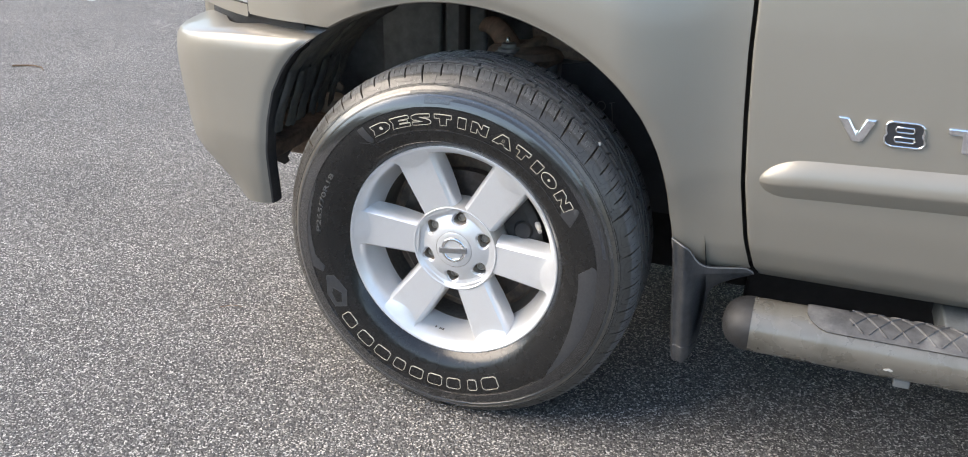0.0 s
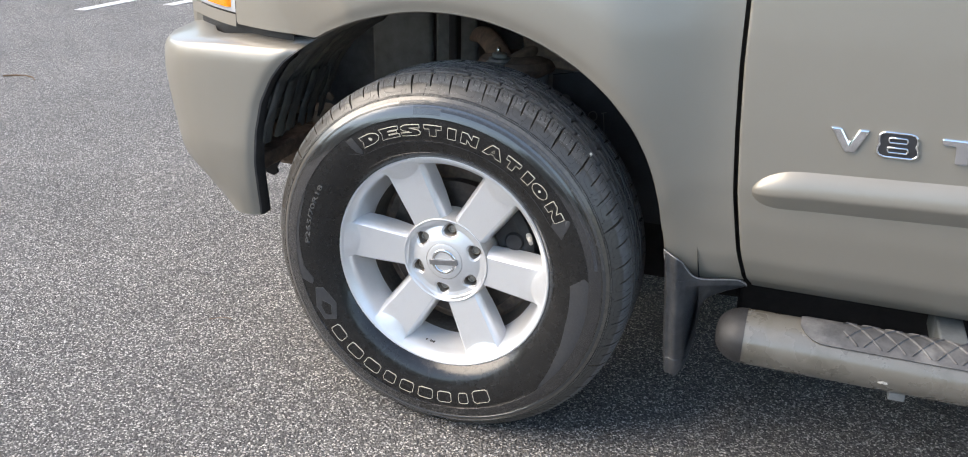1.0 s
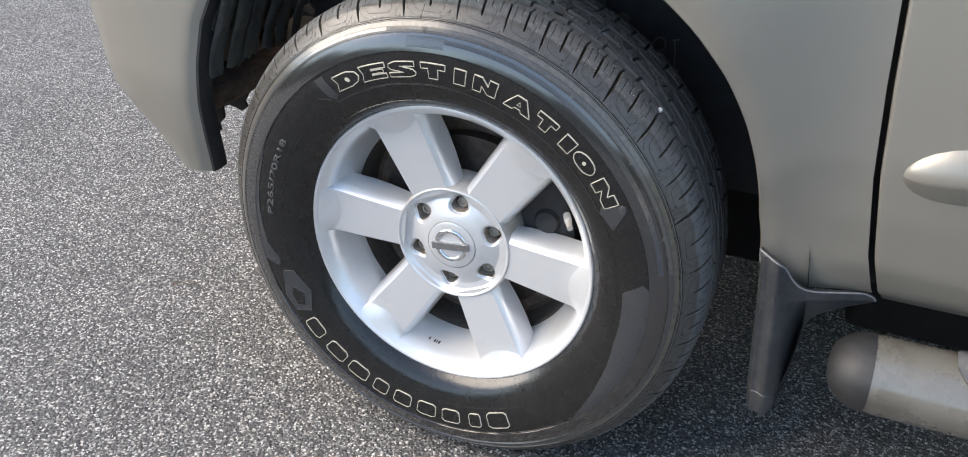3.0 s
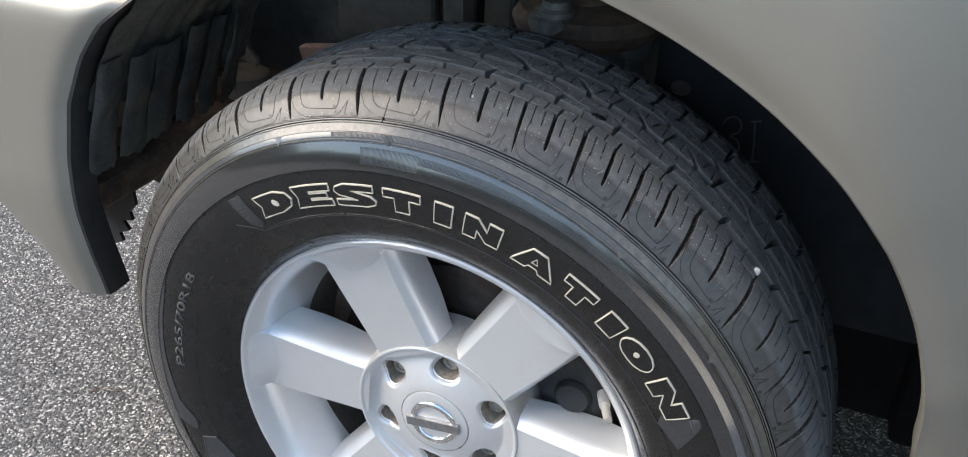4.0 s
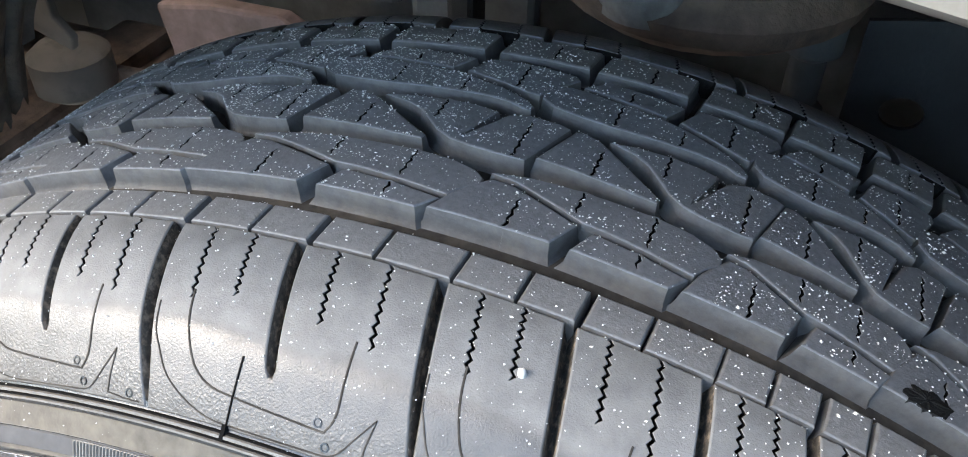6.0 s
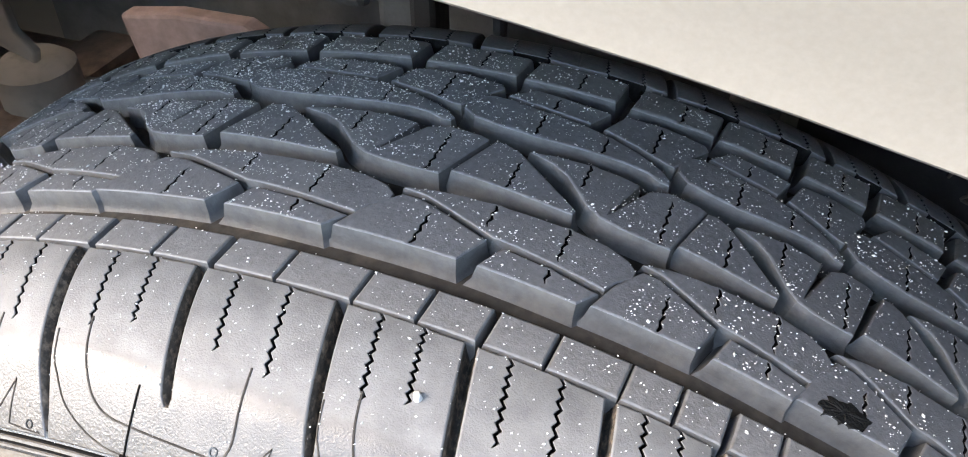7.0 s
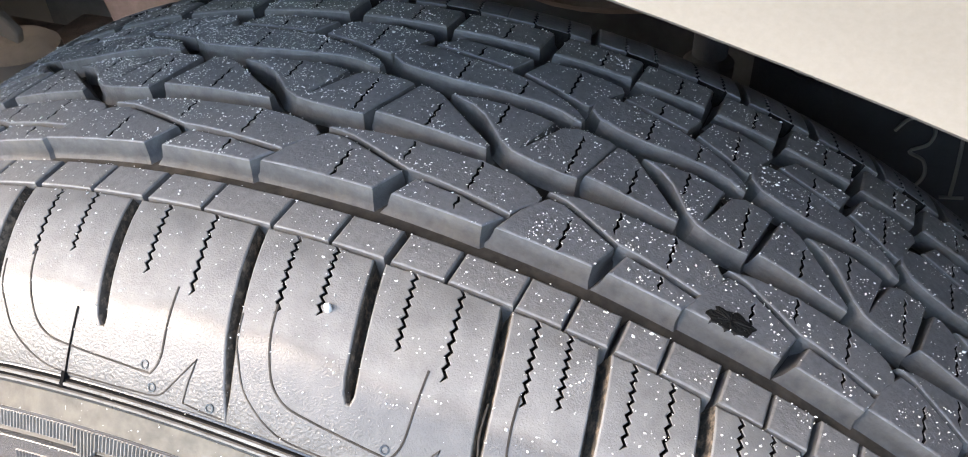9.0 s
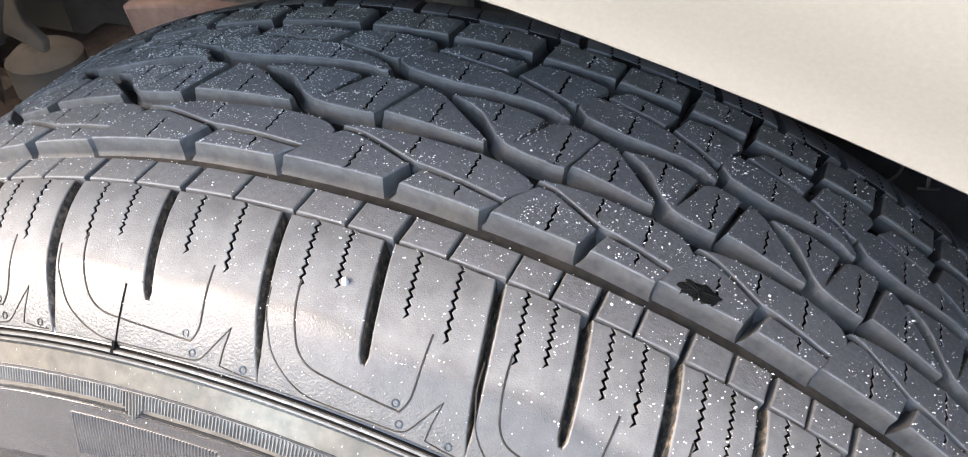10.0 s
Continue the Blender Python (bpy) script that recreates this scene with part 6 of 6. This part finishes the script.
def suspension():
    # upper control arm: two legs meeting at a ball joint
    pad = (0.012, 0.405, 0.772)
    arm = None
    for end in ((-0.15, 0.60, 0.80), (0.20, 0.60, 0.80)):
        path = [Vector(pad).lerp(Vector(end), t) + Vector((0, 0, 0.03 * math.sin(math.pi * t))) for t in np.linspace(0, 1, 12)]
        me = tube("arm_leg", path, [0.032 - 0.012 * t for t in np.linspace(0, 1, 12)], 14, flat=0.6)
        if arm is None:
            arm = part("upper_control_arm", me, RUST, car, "rusty forged upper control arm")
        else:
            part("arm_leg", me, RUST, arm)

    def turned(name, prof, mat, label, x, y, parent, n=28):
        rows = [[(x + r * math.cos(a), y + r * math.sin(a), z) for r, z in prof] for a in np.linspace(0, 2 * math.pi, n + 1)[:-1]]
        return part(name, grid_mesh(name, rows, closed_u=True, sharp=30), mat, parent, label)

    turned("ball_joint_plate", [(0.0, 0.744), (0.05, 0.746), (0.078, 0.754), (0.092, 0.764), (0.096, 0.776), (0.086, 0.790), (0.06, 0.797), (0.0, 0.80)], RUST, "round rusty flange", 0.03, 0.435, arm)
    turned("ball_joint", [(0.030, 0.770), (0.033, 0.782), (0.032, 0.790), (0.026, 0.793), (0.026, 0.799), (0.018, 0.802), (0.017, 0.810), (0.0, 0.813)], DIRTY_STEEL, "worn silver ball joint housing", 0.008, 0.372, arm)
    turned("grease_nipple", [(0.006, 0.810), (0.006, 0.818), (0.004, 0.823), (0.0, 0.825)], CHROME, "bright grease nipple", 0.004, 0.375, arm, 12)
    turned("shock_absorber", [(0.0, 0.50), (0.016, 0.50), (0.016, 0.70), (0.011, 0.705), (0.011, 0.735), (0.018, 0.74), (0.018, 0.775), (0.0, 0.776)], SHEET, "grey shock absorber", 0.098, 0.42, car)
    # frame bracket above it
    me = plate("frame_bracket", [(0.05, 0.772), (0.17, 0.768), (0.30, 0.80), (0.32, 0.98), (0.02, 0.98)], 0.02, lambda a, b, h: (a, 0.44 + 0.10 * h, b), 0.006)
    part("frame_bracket", me, RUST, car, "brown rusty frame bracket")
    # inner panel with a round hole
    bm = bmesh.new()
    outer = [(0.125, 0.42), (0.52, 0.42), (0.52, 0.70), (0.30, 0.79), (0.125, 0.76)]
    hole = [(0.158 + 0.013 * math.cos(t), 0.705 + 0.011 * math.sin(t)) for t in np.linspace(0, 2 * math.pi, 21)[:-1]]
    edges = []
    for loop in (outer, hole):
        vs = [bm.verts.new((x, 0.425, z)) for x, z in loop]
        edges += [bm.edges.new((vs[i], vs[(i + 1) % len(vs)])) for i in range(len(vs))]
    bmesh.ops.triangle_fill(bm, edges=edges, use_beauty=True)
    r = bmesh.ops.extrude_face_region(bm, geom=bm.faces[:])
    for g in r["geom"]:
        if isinstance(g, bmesh.types.BMVert):
            g.co.y += 0.004
    bmesh.ops.recalc_face_normals(bm, faces=bm.faces)
    me = bpy.data.meshes.new("link_plate")
    bm.to_mesh(me)
    bm.free()
    plate_ob = part("link_plate", me, SHADED_SHEET, car, "dark steel plate with a round hole and faint chalk strokes")
    # faint chalk strokes
    for pts in ([(0.211, 0.684), (0.216, 0.692), (0.224, 0.694), (0.230, 0.688), (0.229, 0.679), (0.221, 0.673), (0.229, 0.669), (0.232, 0.660), (0.228, 0.651), (0.220, 0.647), (0.212, 0.651)],
                [(0.243, 0.694), (0.246, 0.672), (0.248, 0.650)], [(0.239, 0.692), (0.250, 0.695)], [(0.243, 0.648), (0.255, 0.650)]):
        part("chalk_stroke", tube("chalk_stroke", [tuple(p) for p in spline([(0.240 + (x - 0.232) * 1.15, 0.4235, 0.655 + (z - 0.672) * 1.2) for x, z in pts], 5)], 0.0012, 6), CHALK, plate_ob)


well()
suspension()

# ---- badge on the door ----
def badge():
    def at(x0, w, z0=0.7665, h=0.0435):
        return lambda a, b, k: (x0 + a * w + (b - 0.5) * -0.004, body_y(z0 + b * h) + 0.001 - 0.0065 * k, z0 + b * h)

    v = [(0.0, 1.0), (0.30, 1.0), (0.50, 0.42), (0.72, 1.0), (1.0, 1.0), (0.64, 0.0), (0.38, 0.0)]
    part("badge_letter", plate("badge_letter", v, 0.01, at(0.744, 0.068), 0.0034), CHROME, door_ob, "chrome letter V")
    t = [(0.0, 0.72), (0.0, 1.0), (1.0, 1.0), (1.0, 0.72), (0.66, 0.72), (0.66, 0.0), (0.34, 0.0), (0.34, 0.72)]
    part("badge_letter", plate("badge_letter", t, 0.01, at(0.925, 0.066), 0.0034), CHROME, door_ob, "chrome letter T")
    # the figure 8: two rounded frames on one dark ground
    g = at(0.824, 0.066)
    base = [(0.16, 0.0), (0.84, 0.0), (0.94, 0.05), (1.0, 0.16), (1.0, 0.36), (0.94, 0.5), (0.97, 0.62), (0.97, 0.84), (0.91, 0.95), (0.80, 1.0), (0.20, 1.0), (0.09, 0.95), (0.03, 0.84), (0.03, 0.62), (0.06, 0.5), (0.0, 0.36), (0.0, 0.16), (0.06, 0.05)]
    part("badge_figure", plate("badge_figure", base, 0.01, lambda a, b, k: g(a, b, k * 0.7), 0.0008), DARK_GLOSS, door_ob, "chrome-edged figure 8")
    for (a0, a1, b0, b1) in ((0.30, 0.70, 0.60, 0.80), (0.28, 0.72, 0.20, 0.40)):
        pts = [(a0, b0), (a1, b0), (a1 + 0.04, (b0 + b1) / 2), (a1, b1), (a0, b1), (a0 - 0.04, (b0 + b1) / 2)]
        part("figure_edge", tube("figure_edge", [g(a, b, 0.85) for a, b in pts], 0.0018, 8, closed=True), CHROME, door_ob)
    part("figure_edge", tube("figure_edge", [g(a, b, 0.7) for a, b in base], 0.0022, 8, closed=True), CHROME, door_ob)


badge()


# ---- loose small things ----
def inside(poly, x, y):
    hit = False
    n = len(poly)
    for i in range(n):
        (xa, ya), (xb, yb) = poly[i], poly[(i + 1) % n]
        if (ya > y) != (yb > y) and x < (xb - xa) * (y - ya) / (yb - ya) + xa:
            hit = not hit
    return hit


def grit():
    rng = random.Random(7)
    cells = {c: [(n, [(p, s) for p, s, b in poly if b > 0.0005]) for n, poly in pitch_blocks(PITCH[c])] for c in PITCH}
    near = [(st, c) for st, c in pitches() if -42 < st < 45]
    verts, faces = [], []
    want, made, tries = 13000, 0, 0
    while made < want and tries < 260000:
        tries += 1
        st, c = rng.choice(near)
        phi, s = rng.uniform(0, PITCH[c]), rng.uniform(0.03, 0.21)
        deg = st + phi
        # most of it lies towards the inner half, just ahead of the top
        w = 0.09 + 0.22 * math.exp(-((deg - 2) / 24) ** 2) * smoothstep(0.06, 0.10, s) + 1.8 * math.exp(-((deg + 8) / 8) ** 2 - ((s - 0.172) / 0.034) ** 2)
        w *= (0.4, 0.8, 1.7)[sum(noise.noise(Vector((deg * 0.55, s * 130, 0))) > q for q in (-0.05, 0.22))]
        if rng.random() > w:
            continue
        if not any(inside(poly, phi + q, s) for n, poly in cells[c] for q in (0, PITCH[c])):
            continue
        r = 0.00013 + 0.00032 * rng.random() ** 2.6
        if rng.random() < 0.035:
            r *= 1.7
        o = np.array(surf(deg, s, r * 0.35))
        b = len(verts)
        ax = rng.uniform(0, 6.28)
        e1 = np.array((math.cos(ax), math.sin(ax), 0)) * r * rng.uniform(0.8, 1.5)
        e2 = np.array((-math.sin(ax), math.cos(ax), 0)) * r * rng.uniform(0.6, 1.1)
        e3 = np.array((0, 0, 1)) * r * 0.7
        verts += [tuple(o + e1), tuple(o + e2), tuple(o - e1), tuple(o - e2), tuple(o + e3), tuple(o - e3)]
        faces += [(b, b + 1, b + 4), (b + 1, b + 2, b + 4), (b + 2, b + 3, b + 4), (b + 3, b, b + 4), (b + 1, b, b + 5), (b + 2, b + 1, b + 5), (b + 3, b + 2, b + 5), (b, b + 3, b + 5)]
        made += 1
    for _ in range(750):
        deg, s = rng.uniform(-26, 27), rng.uniform(-0.022, 0.034)
        r = 0.00008 + 0.00024 * rng.random() ** 3
        o = np.array(surf(deg, s, r * 0.4 + 0.0003))
        e1, e2 = np.array((r, 0, r * 0.4)), np.array((0, r * 0.8, r * 0.5))
        e3 = np.array((-r * 0.3, -r * 0.4, r * 0.7))
        b = len(verts)
        verts += [tuple(o + e1), tuple(o + e2), tuple(o - e1), tuple(o - e2), tuple(o + e3), tuple(o - e3)]
        faces += [(b, b + 1, b + 4), (b + 1, b + 2, b + 4), (b + 2, b + 3, b + 4), (b + 3, b, b + 4), (b + 1, b, b + 5), (b + 2, b + 1, b + 5), (b + 3, b + 2, b + 5), (b, b + 3, b + 5)]
    g = part("grit", mesh_of("grit", verts, faces, False), GRIT)
    tagged(g, "pale grains of sand scattered on the tyre tread", "grit", kind="stuff")


grit()


def pebble(name, at, size, mat, label, category, seed=1):
    bm = bmesh.new()
    bmesh.ops.create_icosphere(bm, subdivisions=2, radius=1.0)
    for v in bm.verts:
        k = 1 + 0.35 * noise.noise(v.co * 1.7 + Vector((seed, 0, 0)))
        v.co = Vector((v.co.x * size * k, v.co.y * size * 0.8 * k, v.co.z * size * 1.3 * k))
    me = bpy.data.meshes.new(name)
    bm.to_mesh(me)
    bm.free()
    ob = part(name, me, mat, None, "", Matrix.Translation(at))
    return tagged(ob, label, category)


pebble("pebble", surf(6.16, 0.0482, 0.0004), 0.00135, GRIT, "small white stone lodged in a tyre sipe", "pebble", 3)
pebble("pebble", surf(47.5, 0.078, 0.0006), 0.0032, GRIT, "small pale stone lodged in the tyre tread", "pebble", 5)


def torn_patch():
    """A ragged tarry smear."""
    rng = random.Random(11)
    faces = []
    c0, c1, wide, high, n = 20.55, 0.0972, 0.98, 0.0046, 34
    rim = []
    for t in np.linspace(0, 2 * math.pi, n + 1)[:-1]:
        k = (0.95 + 0.35 * noise.noise(Vector((math.cos(t) * 1.6, math.sin(t) * 1.6, c0 * 7)))) * rng.uniform(0.86, 1.10)
        rim.append((c0 + wide * k * math.cos(t) + 0.3 * wide * math.sin(t), c1 + high * k * math.sin(t)))
    verts = [surf(c0, c1, 0.0003)] + [surf((p + c0) / 2, (q + c1) / 2, 0.0002 + 0.0004 * rng.random()) for p, q in rim] + [surf(p, q, 0.0002) for p, q in rim] + [surf(p, q, -0.002) for p, q in rim]
    for i in range(n):
        j = (i + 1) % n
        faces += [(0, 1 + i, 1 + j), (1 + i, 1 + n + i, 1 + n + j, 1 + j), (1 + n + i, 1 + 2 * n + i, 1 + 2 * n + j, 1 + n + j)]
    part("torn_patch", mesh_of("torn_patch", verts, faces, False), TAR, tyre, "black tarry patch on a tread block")


torn_patch()


# ---- car park ----
def line(name, a, b, width):
    a, b = Vector(a), Vector(b)
    d = (b - a).normalized()
    side = Vector((-d.y, d.x, 0)) * width / 2
    n = 40
    rows = []
    for i in range(n + 1):
        p = a.lerp(b, i / n)
        wob = 0.012 * noise.noise(Vector((i * 0.7, 0, 0)))
        rows.append([tuple(p + side * (1 + wob) + Vector((0, 0, 0.0)) ), tuple(p + side * 0.98 + Vector((0, 0, 0.004))), tuple(p - side * 0.98 + Vector((0, 0, 0.004))), tuple(p - side)])
    ob = part(name, grid_mesh(name, rows), LINE_PAINT)
    tagged(ob, "worn white parking bay line painted on asphalt", "parking line", group="parking bay lines", kind="structure")


line("parking_line", (-4.85, 4.10, 0), (-4.79, 9.0, 0), 0.10)
line("parking_line", (-4.40, 4.62, 0), (-4.05, 9.4, 0), 0.10)


def twig(name, pts, r, label):
    tagged(part(name, tube(name, pts, [r * (1 - 0.5 * i / len(pts)) for i in range(len(pts))], 7), TWIG), label, "twig")


twig("twig", [(-3.62, 2.19, 0.004), (-3.56, 2.225, 0.006), (-3.50, 2.235, 0.008), (-3.44, 2.225, 0.006), (-3.39, 2.19, 0.004)], 0.005, "thin dry twig lying on asphalt")
twig("grass_stem", [(-0.80, 0.24, 0.002), (-0.77, 0.26, 0.004), (-0.745, 0.265, 0.002)], 0.0013, "dry straw stem lying on asphalt")
